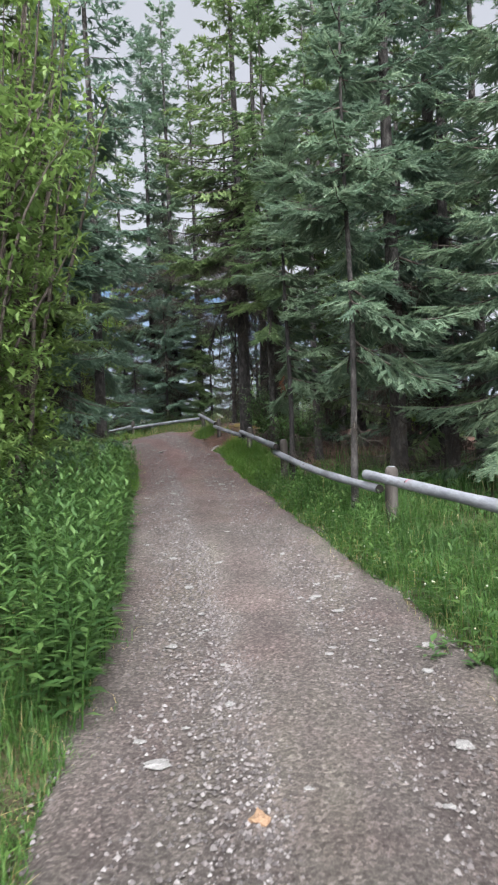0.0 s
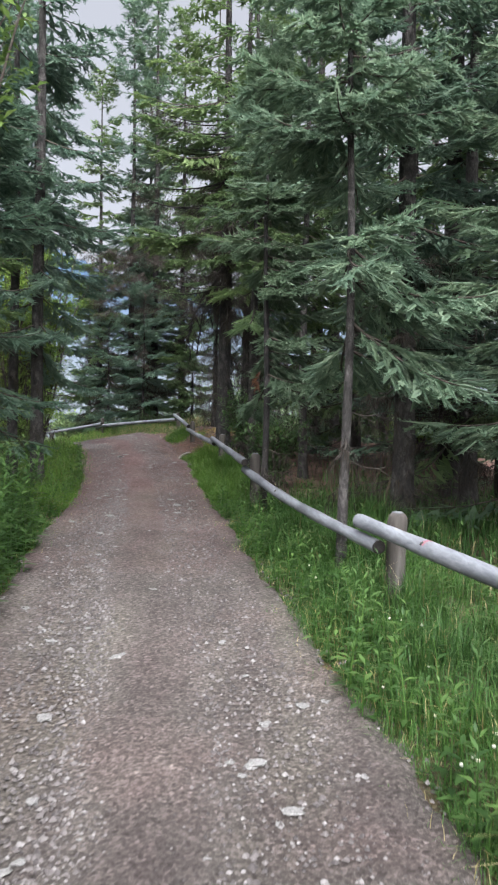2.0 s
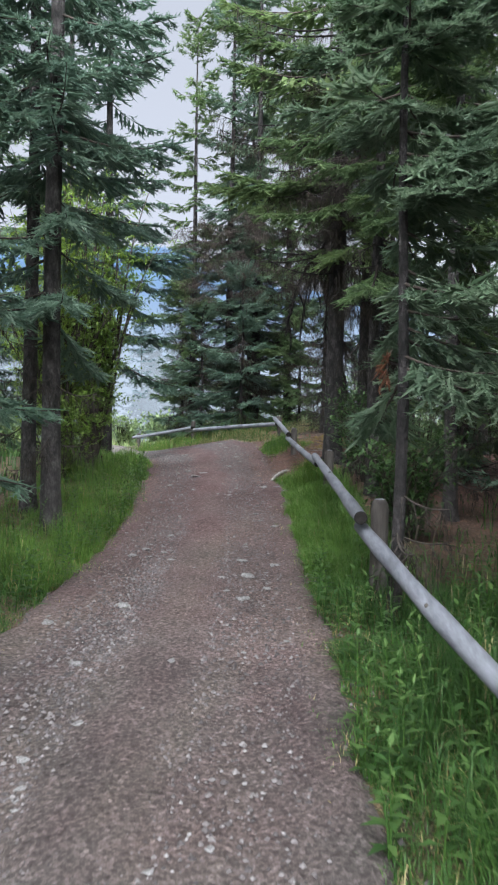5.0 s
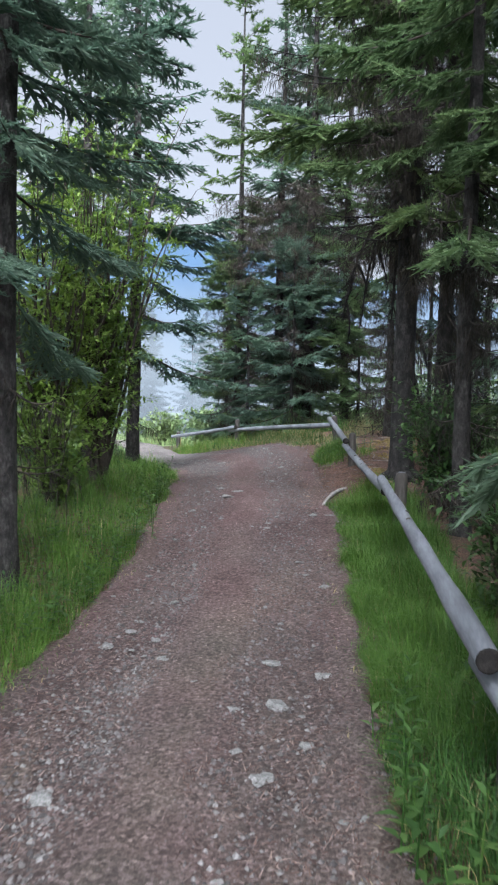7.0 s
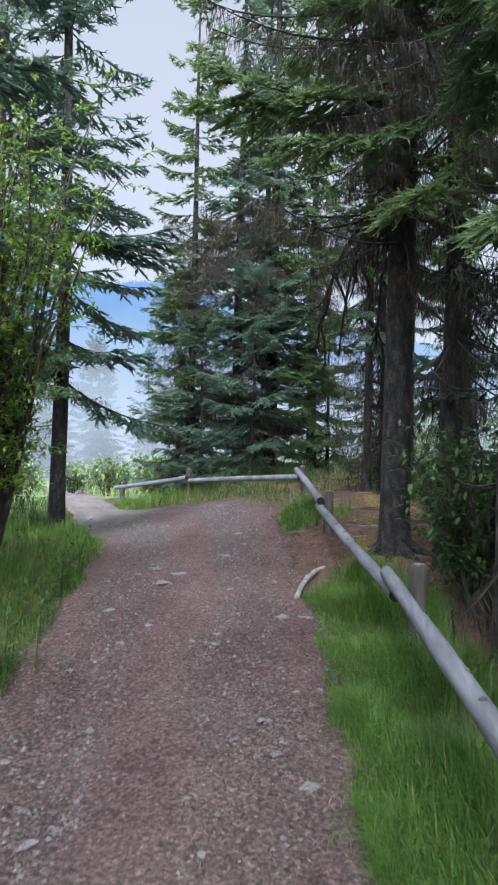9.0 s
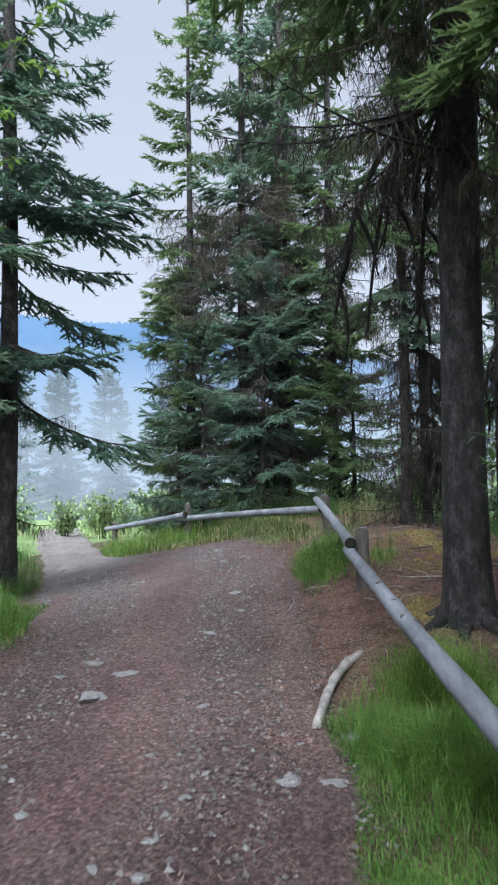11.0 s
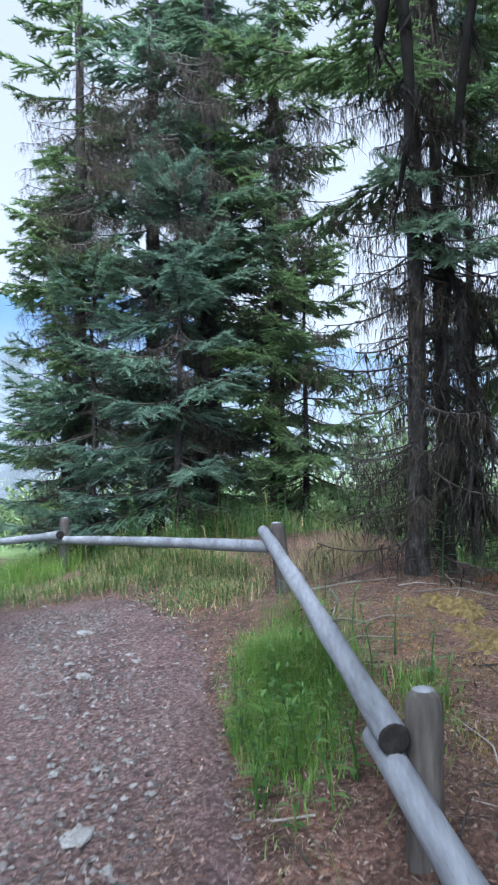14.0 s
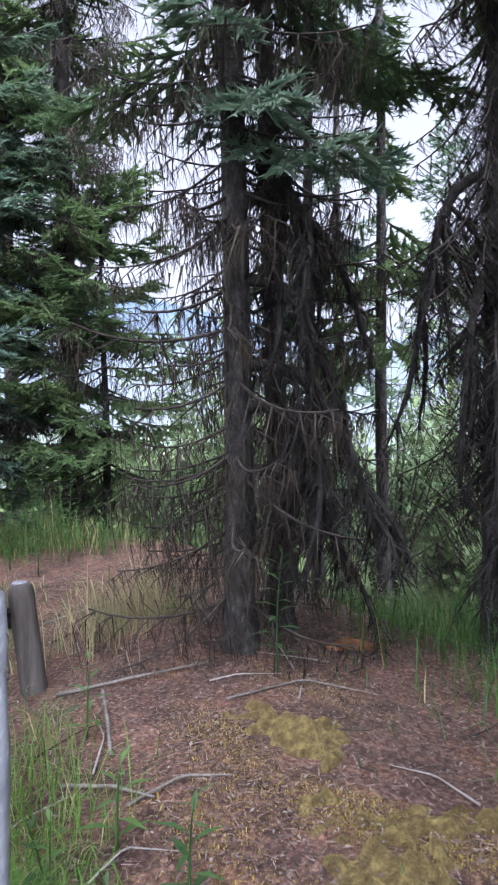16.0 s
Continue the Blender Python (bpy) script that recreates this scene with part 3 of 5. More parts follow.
def bough(L, fine, rng, droop, dead=False, hang=0.0):
    """A conifer bough along +x: stem, feathery twigs, needle tufts; a dead one carries lichen instead."""
    n = 8
    u = np.linspace(0, 1, n)
    wav = rng.uniform(-0.06, 0.06)
    axis = np.stack([u * L * (1 - 0.08 * droop), wav * L * np.sin(u * 3), L * (-droop * u + (0.75 * droop) * u ** 2.2)], 1)
    wood = [tube(axis, 0.004 + 0.012 * L / 1.5 * (1 - u) ** 1.2, 4 if fine else 3, cap=False)]
    s = np.arange(0.1 * L, L * 0.98, 0.085 if fine else 0.15)
    tb, td, tl = [], [], []
    for d in s:
        f = d / L
        p = np.array([np.interp(f, u, axis[:, c]) for c in range(3)])
        q = np.array([np.interp(min(f + 0.05, 1), u, axis[:, c]) for c in range(3)])
        t = unit(q - p) if f < 0.94 else np.array([1.0, 0, 0])
        for side in (-1, 1):
            if rng.random() < 0.1:
                continue
            ang = rng.uniform(0.55, 1.05)
            tb.append(p)
            td.append(unit(t * math.cos(ang) + np.array([0, side * math.sin(ang), rng.uniform(-0.45, 0.15) - hang * 0.5])))
            tl.append(min(0.4, (0.15 + 0.34 * L * (1 - f)) * (0.4 + 0.6 * min(1, f / 0.3))) * rng.uniform(0.65, 1.15))
    tb, td, tl = np.array(tb), np.array(td), np.array(tl)
    ends = tb + td * tl[:, None] + np.array([0, 0, -1.0]) * (0.2 * tl * (1 + hang))[:, None]
    if dead:
        side = unit(np.cross(td, [0, 0, 1.0]))
        w = np.full(len(tb), 0.009)
        wood.append(blades(tb, unit(ends - tb), side, tl, w))
        wood.append(blades(tb, unit(ends - tb), np.tile([0, 0, 1.0], (len(tb), 1)), tl, w))
        k = rng.integers(0, len(tb), int(len(tb) * (8.0 if fine else 2.5)))
        B = tb[k] + (ends - tb)[k] * rng.random(len(k))[:, None]
        sag = rng.uniform(0.03, 0.13 + 0.25 * hang, len(B)) * (1 if fine else 1.3)
        dirn = unit(np.array([0, 0, -1.0]) + rng.normal(0, 0.2, (len(B), 3)))
        az = rng.uniform(0, 6.28, len(B))
        V, F = blades(B, dirn, np.stack([np.cos(az), np.sin(az), 0 * az], 1), sag, rng.uniform(0.003, 0.009, len(B)))
        return wood, [], [(V, F)]
    # twigs branch once more
    sb, se = [tb], [ends]
    for f in ((0.3, 0.55) if fine else (0.4,)):
        for sg in (-1, 1):
            p = tb + (ends - tb) * f
            d = unit(unit(ends - tb) + sg * 0.8 * unit(np.cross(ends - tb, [0, 0, 1.0])) + rng.normal(0, 0.2, tb.shape) - np.array([0, 0, 0.15]))
            sb.append(p)
            se.append(p + d * (tl * rng.uniform(0.3, 0.6, len(tl)))[:, None])
    tipd = unit(axis[-1] - axis[-2])
    sb.append(axis[-3:-2] * 1.0)
    se.append((axis[-1] + tipd * 0.1)[None])
    sb, se = np.concatenate(sb), np.concatenate(se)
    up = np.array([0, 0, 1.0])
    D = se - sb
    ln = np.linalg.norm(D, axis=1)
    D = unit(D)
    S = unit(np.cross(D, up) + rng.normal(0, 0.15, D.shape))
    T = np.cross(S, D)
    wide = np.clip(ln * 0.26, 0.022, 0.05) * (1.0 if fine else 1.5)
    needles = [kites(sb, se, S, wide)]
    if fine:
        needles.append(kites(sb, se + rng.normal(0, 0.005, se.shape), T, wide * 0.7))
    gap = 0.045 if fine else 0.15
    B, DD, SS, TT = [], [], [], []
    for p, d, l, a, b in zip(sb, D, ln, S, T):
        m = max(2, int(l / gap))
        f = (np.arange(m) + rng.uniform(0.2, 0.9)) / m * l
        B.append(p + d * f[:, None])
        DD.append(np.tile(d, (m, 1)))
        SS.append(np.tile(a, (m, 1)))
        TT.append(np.tile(b, (m, 1)))
    B, DD, SS, TT = (np.concatenate(a) for a in (B, DD, SS, TT))
    nl, nw = (0.05, 0.014) if fine else (0.1, 0.028)
    for roll in ((0.2, 2.94, 1.2, 2.0) if fine else (0.2, 2.94)):
        keep = rng.random(len(B)) < (1.0 if roll in (0.2, 2.94) else 0.5)
        a = roll + rng.normal(0, 0.35, keep.sum())
        out = SS[keep] * np.cos(a)[:, None] + TT[keep] * np.sin(a)[:, None]
        dirn = unit(DD[keep] * rng.uniform(0.7, 1.3, keep.sum())[:, None] + out)
        wa = unit(np.cross(dirn, TT[keep] + rng.normal(0, 0.3, out.shape)))
        needles.append(blades(B[keep], dirn, wa, nl * rng.uniform(0.75, 1.25, keep.sum()), np.full(keep.sum(), nw)))
    return wood, needles, []


def bough_set(fine, droop, seed, dead=False, hang=0.0):
    rng = np.random.default_rng(seed)
    out = {}
    for L in (0.35, 0.7, 1.1, 1.6):
        out[L] = []
        for _ in range(3):
            w, nd, st = bough(L, fine, rng, droop, dead, hang)
            out[L].append(gather([(v, f, 0) for v, f in w] + [(v, f, 1) for v, f in nd + st]))
    return out


FINE, COARSE = bough_set(True, 0.35, 1), bough_set(False, 0.35, 2)
FINE_DEAD, COARSE_DEAD = bough_set(True, 0.45, 3, True, 0.4), bough_set(False, 0.45, 4, True, 0.4)


WALK_LINE = np.array([(0.0, -1.0), (0.58, 4.5), (0.24, 7.6), (-0.47, 13.9), (-1.08, 17.8), (-0.8, 19.8)])


def off_walk(x, y):
    """Metres from the line that people walk along, which boughs leave free."""
    A, D = WALK_LINE[:-1], np.diff(WALK_LINE, axis=0)
    t = np.clip(((np.array([x, y]) - A) * D).sum(1) / (D ** 2).sum(1), 0, 1)
    return float(np.sqrt(((A + t[:, None] * D - np.array([x, y])) ** 2).sum(1)).min())


def crown_of(sets, levels, rng, reach, tilt, az_bias=None, pos=None, fine_to=None):
    pieces = []
    for z in levels:
        L = reach(z) * rng.uniform(0.7, 1.12)
        if L < 0.12:
            continue
        kind = sets[0] if z < (fine_to or 6.5) else sets[1]
        key = min(kind, key=lambda k: abs(k - L))
        V, F, I = kind[key][rng.integers(3)]
        s = L / key
        a = rng.uniform(0, 2 * np.pi) if az_bias is None else rng.normal(*az_bias)
        e = tilt(z) + rng.normal(0, 0.1)
        if pos is not None and z - 0.45 * L < 2.9:
            if min(off_walk(pos[0] + f * L * math.cos(a), pos[1] + f * L * math.sin(a)) for f in (0.5, 0.8, 1.15)) < 0.75:
                continue
        ca, sa, ce, se = math.cos(a), math.sin(a), math.cos(e), math.sin(e)
        Rm = np.array([[ca, -sa, 0], [sa, ca, 0], [0, 0, 1]]) @ np.array([[ce, 0, -se], [0, 1, 0], [se, 0, ce]])
        pieces.append((V * s @ Rm.T + np.array([0, 0, z]), F, I))
    if not pieces:
        return None
    V, k, Vs, Fs, Is = 0, 0, [], [], []
    for v, f, i in pieces:
        Vs.append(v)
        Fs.append(f + k)
        Is.append(i)
        k += len(v)
    return np.concatenate(Vs), np.concatenate(Fs), np.concatenate(Is)


def conifer(name, H, r0, bare, reach_max, needle, fine, seed, label, per_m=7.5, dead_per_m=0.0, dead_from=0.4, dead_to=None, shape=0.75, lean=(0.0, 0.0), tip=0.1, dead_reach=0.7, az_bias=None, dead_tilt=-0.1, pos=None, low_tilt=-0.12, bark="bark", fine_to=None):
    rng = np.random.default_rng(seed)
    root = new(name)
    u = np.concatenate([[-0.015, 0.0, 0.1 / H, 0.25 / H, 0.5 / H], np.linspace(1.0 / H, 1, 15)])
    P = np.stack([lean[0] * H * u + 0.02 * np.sin(u * 9 + seed), lean[1] * H * u, H * u], 1)
    r = r0 * (1 - np.clip(u, 0, 1)) ** 0.85 + 0.006
    r[:5] *= np.array([1.6, 1.45, 1.25, 1.1, 1.03])
    V, F = tube(P, r, 12 if fine else 7, 0.06, rng)
    put("trunk", tri_mesh("trunk", V, F, [M[bark]], smooth=True), root, "grey-brown scaly bark")
    sets, deads = ((FINE, COARSE), (FINE_DEAD, COARSE_DEAD)) if fine else ((COARSE, COARSE), (COARSE_DEAD, COARSE_DEAD))
    span = H - bare
    lv = bare + span * np.sort(rng.random(int(span * per_m)) ** 0.95)
    top = np.linspace(H * 0.9, H * 0.995, 10)
    lv = np.concatenate([lv, top])
    got = crown_of(sets, lv, rng, lambda z: tip + reach_max * max(0.0, (H - z) / span) ** shape, lambda z: low_tilt + 0.75 * ((z - bare) / span) ** 2, az_bias, pos, fine_to)
    V, F, I = got
    V = V + np.stack([lean[0] * V[:, 2], lean[1] * V[:, 2], 0 * V[:, 2]], 1)
    put("crown", tri_mesh("crown", V, F, [M["twig"], needle], I), root)
    if dead_per_m:
        d1 = dead_to or bare + 0.8
        lv = rng.uniform(dead_from, d1, int((d1 - dead_from) * dead_per_m))
        V, F, I = crown_of(deads, lv, rng, lambda z: dead_reach, lambda z: dead_tilt, None, pos)
        V = V + np.stack([lean[0] * V[:, 2], lean[1] * V[:, 2], 0 * V[:, 2]], 1)
        put("deadwood", tri_mesh("deadwood", V, F, [M["dead"], M["lichen"]], I), root, "bare brown branches hung with lichen")["kind"] = "stuff"
    return tagged(root, label, "tree")


def stand(ob, x, y, turn=0.0, sink=0.05):
    ob.matrix_basis = pose(x, y, at(x, y) - sink, 0, 0, turn)
    return ob


LAB = "tall blue-green spruce with grey trunk and drooping boughs"
DEADLAB = "old spruce with dead lichen-hung lower branches beside the fence"
# right of the path, behind the fence
stand(conifer("spruce_tree", 6.4, 0.036, 1.75, 1.25, M["pale"], True, 11, "slim blue-green spruce with soft drooping boughs behind the fence", 16, 4, 0.5, 1.8, dead_reach=0.5, pos=(1.17, 8.3)), 1.17, 8.3, 0)
young = stand(conifer("spruce_tree", 5.7, 0.036, 1.5, 0.85, M["young"], True, 12, "young pale green spruce with pointed top and slim trunk", 30, 5, 0.5, 1.8, dead_reach=0.5, pos=(0.62, 11.1), bark="oldbark"), 0.62, 11.1, 0)
stand(conifer("spruce_tree", 12, 0.12, 1.9, 1.9, M["pale"], True, 13, LAB, 10, 14, 0.4, 3.2, pos=(2.15, 10.8)), 2.15, 10.8, 0)
stand(conifer("spruce_tree", 11, 0.11, 1.8, 1.8, M["pale"], True, 14, LAB, 9.5, 14, 0.4, 3.2, pos=(3.3, 12.2)), 3.3, 12.2, 0)
stand(conifer("spruce_tree", 9, 0.07, 2.0, 1.3, M["green"], True, 15, "slim green spruce with bare lower trunk", 10, 7, 0.4, 2.6, dead_reach=0.6, pos=(1.35, 14.7)), 1.35, 14.7, 0)
stand(conifer("spruce_tree", 10, 0.078, 2.6, 1.7, M["green"], True, 16, DEADLAB, 9, 11, 0.6, 4.2, pos=(0.55, 15.9)), 0.55, 15.9, 0)
stand(conifer("spruce_tree", 14, 0.15, 3.5, 2.6, M["green"], True, 17, DEADLAB, 6.5, 16, 2.3, 6.5, dead_reach=1.5, dead_tilt=-0.3, bark="oldbark", pos=(-0.05, 19.0)), -0.05, 19.0, 0)
stand(conifer("spruce_tree", 13, 0.1, 4.4, 1.8, M["green"], True, 18, DEADLAB, 5, 14, 1.8, 6.0, dead_reach=1.3, dead_tilt=-0.3, bark="oldbark", pos=(0.42, 18.5)), 0.42, 18.5, 0)
V, F, I = FINE[0.35][0]
ob = put("withered_bough", tri_mesh("withered_bough", V @ np.array([[0, 0, -1.0], [0, 1, 0], [1, 0, 0]]) * 0.6, F, [M["twig"], M["rust"]], I), young, "withered orange-brown bough")
ob.location = (-0.06, -0.12, 1.75)
# on the crest
stand(conifer("spruce_tree", 13, 0.066, 2.6, 1.5, M["green"], True, 19, "tall spruce with shaggy dead lower branches on the crest", 3.2, 24, 0.25, 6.0, dead_reach=0.7, pos=(-0.44, 23.25)), -0.44, 23.25, 0)
stand(conifer("spruce_tree", 11, 0.055, 3.4, 1.3, M["green"], True, 20, "tall spruce with shaggy dead lower branches on the crest", 3.2, 18, 0.3, 5.0, dead_reach=0.65, pos=(-0.2, 23.6)), -0.2, 23.6, 0)
stand(conifer("spruce_tree", 8, 0.045, 2.4, 0.9, M["spruce"], True, 21, "slim young spruce with bare stem on the bank", 7, 4, 0.5, 2.4, dead_reach=0.4, pos=(0.35, 25.2)), 0.35, 25.2, 0)
stand(conifer("spruce_tree", 8.5, 0.05, 2.3, 1.0, M["green"], True, 22, "slim young spruce with bare stem on the bank", 7, 4, 0.5, 2.4, dead_reach=0.4, pos=(0.95, 25.4)), 0.95, 25.4, 0)
stand(conifer("spruce_tree", 9, 0.08, 3.6, 1.4, M["green"], True, 23, "spruce with heavy drooping lichen-hung dead boughs", 6, 30, 0.9, 4.6, dead_reach=0.75, dead_tilt=-0.75, pos=(1.0, 23.5)), 1.0, 23.5, 0)
stand(conifer("spruce_tree", 9.5, 0.09, 0.7, 1.7, M["pale"], True, 24, "bushy blue-green spruce with boughs down to the grass", 8, 3, 0.4, 1.2, pos=(3.35, 8.7)), 3.35, 8.7, 0)
# the clump beyond the far rails
for k, (x, y, H, bare, rm, mat) in enumerate([(-3.47, 28.0, 15, 1.0, 1.15, "pale"), (-2.65, 27.8, 16, 0.9, 1.15, "spruce"), (-4.55, 28.0, 12.5, 0.7, 1.05, "green"), (-1.75, 28.0, 14, 0.9, 1.1, "green"), (-2.9, 26.9, 4.6, 0.5, 1.3, "pale"), (-4.1, 27.2, 3.8, 0.4, 1.2, "spruce"), (-1.35, 27.6, 3.6, 0.4, 1.1, "green"), (-3.0, 29.0, 13, 1.2, 1.2, "spruce"), (-5.0, 28.6, 5.0, 0.4, 1.2, "pale")]):
    stand(conifer("spruce_tree", H, 0.02 + 0.0065 * H, bare, rm, M[mat], True, 90 + k, "spruce in a dense dark clump beyond the fence", 9 if H > 8 else 10, 11, 0.3, 6.5, dead_reach=0.8, shape=0.5, tip=0.3, fine_to=9.5, low_tilt=-0.05, bark="oldbark"), x, y, 40 * k)
# left of the path
stand(conifer("spruce_tree", 12, 0.095, 1.9, 1.5, M["pale"], True, 41, "spruce with slim grey trunk beside the path", 7.5, 5, 0.8, 2.4, pos=(-2.65, 13.5)), -2.65, 13.5, 0)
stand(conifer("spruce_tree", 12, 0.08, 3.4, 1.4, M["pale"], True, 42, "spruce with slim grey trunk beside the path", 4.5, 5, 0.8, 2.4, pos=(-3.25, 14.3)), -3.25, 14.3, 0)
stand(conifer("spruce_tree", 13, 0.12, 2.3, 2.1, M["spruce"], True, 43, "tall spruce with long drooping boughs at the bend", 9.5, 4, 0.6, 2.6, pos=(-5.0, 21.8)), -5.0, 21.8, 0)
stand(conifer("spruce_tree", 12, 0.1, 1.8, 1.7, M["spruce"], True, 44, "tall spruce with long drooping boughs at the bend", 9, 4, 0.6, 2.6, pos=(-5.3, 20.4)), -5.3, 20.4, 0)
stand(conifer("spruce_tree", 11, 0.1, 1.2, 1.7, M["green"], True, 45, "dark green spruce rising behind the willow shrubs", 9, 4, 0.5, 2.0, pos=(-3.3, 9.6)), -3.3, 9.6, 0)

stand(conifer("spruce_tree", 10, 0.085, 0.9, 1.25, M["spruce"], True, 46, "dense dark spruce crowding the path behind the willows", 13, 6, 0.4, 2.0, pos=(-2.95, 11.2)), -2.95, 11.2, 0)

# the forest further in, on both sides, and unseen spruces behind
protos = []
for k, (H, rm, mat) in enumerate([(11, 1.8, "far"), (13, 1.9, "far"), (9, 1.6, "spruce"), (14, 1.7, "green")]):
    protos.append(conifer("spruce_tree", H, 0.011 * H, 0.8, rm, M[mat], False, 60 + k, "spruce standing in the dim forest", 6.2, 8, 0.2, 2.2, dead_reach=1.0))
FOREST = []
rng = np.random.default_rng(5)
tries = 0
while len(FOREST) < 10 and tries < 6000:
    tries += 1
    x, y = rng.uniform(-9, 9), rng.uniform(2, 26)
    d = float(outside([x], [y])[0])
    right = x > 0
    if d < (3.0 if right else 2.4) or (y > 19 and x > -6) or (y > 24):
        continue
    if x > 0 and y < 26 and x < 2.9 and 5 < y:
        continue
    if any((x - a) ** 2 + (y - b) ** 2 < 1.5 ** 2 for a, b in FOREST):
        continue
    FOREST.append((x, y))
# first eight: unseen spruces added behind and beside the start to shade the path
FOREST += [(-3.3, -2.6), (3.9, -3.0), (-4.6, 0.4), (4.5, 1.6), (3.3, -7), (-3.0, -7.5), (5.6, 5.2), (-5.6, 3.6), (2.9, -11), (-5, -9), (6, -10), (-9, -5), (9, -4), (-3.2, -14), (4.5, -15), (3.9, 10.2), (3.0, 14.2), (2.4, 16.4), (4.2, 13.4), (1.9, 18.2), (3.4, 18.6), (2.6, 21.0), (4.4, 16.0), (-6.9, 19.2), (-4.4, 7.0), (5, 21), (7, 24), (4.5, 27), (5, 34), (-3.4, 33.5), (2.0, 31)]
for k, (x, y) in enumerate(FOREST):
    p = protos[k % 4]
    m = pose(x, y, at(x, y) - 0.05, 0, 0, (k * 67) % 360)
    if k < 4:
        p.matrix_basis = m
    else:
        copy_thing(p, m)
        
# far conifers on the meadow, distance haze painted into their needles
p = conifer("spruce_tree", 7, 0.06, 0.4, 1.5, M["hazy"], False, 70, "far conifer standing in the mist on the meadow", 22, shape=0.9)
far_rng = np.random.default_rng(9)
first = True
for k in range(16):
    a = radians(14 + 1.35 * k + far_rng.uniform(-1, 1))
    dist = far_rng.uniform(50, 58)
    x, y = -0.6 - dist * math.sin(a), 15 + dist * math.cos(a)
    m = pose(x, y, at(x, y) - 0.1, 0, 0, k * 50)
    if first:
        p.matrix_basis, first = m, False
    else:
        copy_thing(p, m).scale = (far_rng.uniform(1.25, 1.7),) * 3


# ---- broad-leaved shrubs ----
def shrub(name, H, spreadr, stems, leaf_len, mat, seed, label, density=1.0, width=0.36, arch=0.35, low=0.15):
    rng = np.random.default_rng(seed)
    root = new(name)
    wood, B, D = [], [], []
    for s in range(stems):
        a = rng.uniform(0, 6.28)
        h = H * rng.uniform(0.6, 1.0)
        out = spreadr * rng.uniform(0.25, 1.0)
        u = np.linspace(0, 1, 9)
        P = np.stack([np.cos(a) * out * u ** 1.3 + 0.08 * np.sin(u * 6 + s), np.sin(a) * out * u ** 1.3 + 0.08 * np.cos(u * 5 + s), h * (u - arch * u ** 3 * 0.5)], 1)
        wood.append(tube(P, 0.016 * H / 3 * (1 - u) + 0.003, 5, cap=False))
        for f in np.arange(low, 1.0, 0.038):
            p = np.array([np.interp(f, u, P[:, c]) for c in range(3)])
            az = rng.uniform(0, 6.28)
            L = rng.uniform(0.2, 0.6) * (1.1 - 0.5 * f) * min(1, H / 2.5)
            d = unit(np.array([math.cos(az), math.sin(az), rng.uniform(-0.1, 0.7)]))
            wood.append(blades(p[None], d[None], unit(np.cross(d, [0, 0, 1.0]))[None], np.array([L]), np.array([0.008])))
            m = max(3, int(L / (leaf_len * 0.42) * density))
            g = np.linspace(0.15, 1, m)
            B.append(p + d * L * g[:, None])
            dd = np.tile(d, (m, 1)) + rng.normal(0, 0.75, (m, 3))
            D.append(unit(dd))
    B, D = np.concatenate(B), np.concatenate(D)
    S = unit(np.cross(D, [0, 0, 1.0]))
    U = np.cross(S, D)
    L = leaf_len * rng.uniform(0.6, 1.2, len(B))
    V, F = leaves(B, D, S, U, L, L * width)
    Vw, Fw, _ = gather([(v, f, 0) for v, f in wood])
    put("branchwork", tri_mesh("branchwork", Vw, Fw, [M["twig"]]), root, "thin brown stems")
    put("foliage", tri_mesh("foliage", V, F, [mat]), root)
    return tagged(root, label, "shrub")


WL = "tall willow shrub with slender green leaves beside the path"
stand(shrub("willow_shrub", 5.6, 1.3, 58, 0.13, M["willow"], 1, WL, 1.7, 0.36), -2.45, 6.2)
stand(shrub("willow_shrub", 4.6, 1.1, 30, 0.12, M["willow"], 2, WL, 1.4, 0.34), -2.6, 4.4)
stand(shrub("willow_shrub", 8.0, 1.5, 70, 0.14, M["willow"], 3, WL, 1.7, 0.38, 0.15), -2.75, 8.7)
stand(shrub("willow_shrub", 7.5, 1.3, 44, 0.13, M["willow"], 14, WL, 1.4, 0.38, 0.15), -3.5, 5.4)
stand(shrub("birch_tree", 5.3, 1.2, 46, 0.075, M["alder"], 5, "tall yellow-green young birch between the spruces", 1.6, 0.42, 0.15, 0.2), -3.75, 17.5)
stand(shrub("birch_tree", 4.4, 1.15, 40, 0.075, M["alder"], 31, "leafy yellow-green young birch beside the dark spruces", 1.6, 0.42, 0.15, 0.2), -3.95, 16.6)
stand(shrub("alder_shrub", 1.8, 0.8, 14, 0.075, M["alder"], 6, "small yellow-green alder shrub between spruces", 1.2, 0.6), -3.7, 16.2)
stand(shrub("alder_shrub", 5.0, 1.3, 26, 0.1, M["alder"], 7, "pale green alder glimpsed through the dark spruces", 0.9, 0.55), 3.4, 15.5)
stand(shrub("birch_tree", 8.5, 1.4, 34, 0.11, M["alder"], 8, "slender light green birch beyond the spruces", 1.1, 0.6, 0.1, 0.3), -4.6, 12.8)
stand(shrub("alder_shrub", 1.7, 0.7, 30, 0.075, M["herb"], 9, "small leafy shrub at the foot of the old spruce", 0.9, 0.5), 0.5, 16.9)
stand(shrub("alder_shrub", 1.4, 0.6, 24, 0.07, M["herb"], 10, "small leafy shrub at the foot of the old spruce", 0.9, 0.5), 0.8, 13.7)
mp = shrub("meadow_shrub", 1.7, 1.3, 14, 0.2, M["meadow"], 20, "light green rounded willow scrub on the meadow", 0.8, 0.45)
srng = np.random.default_rng(12)
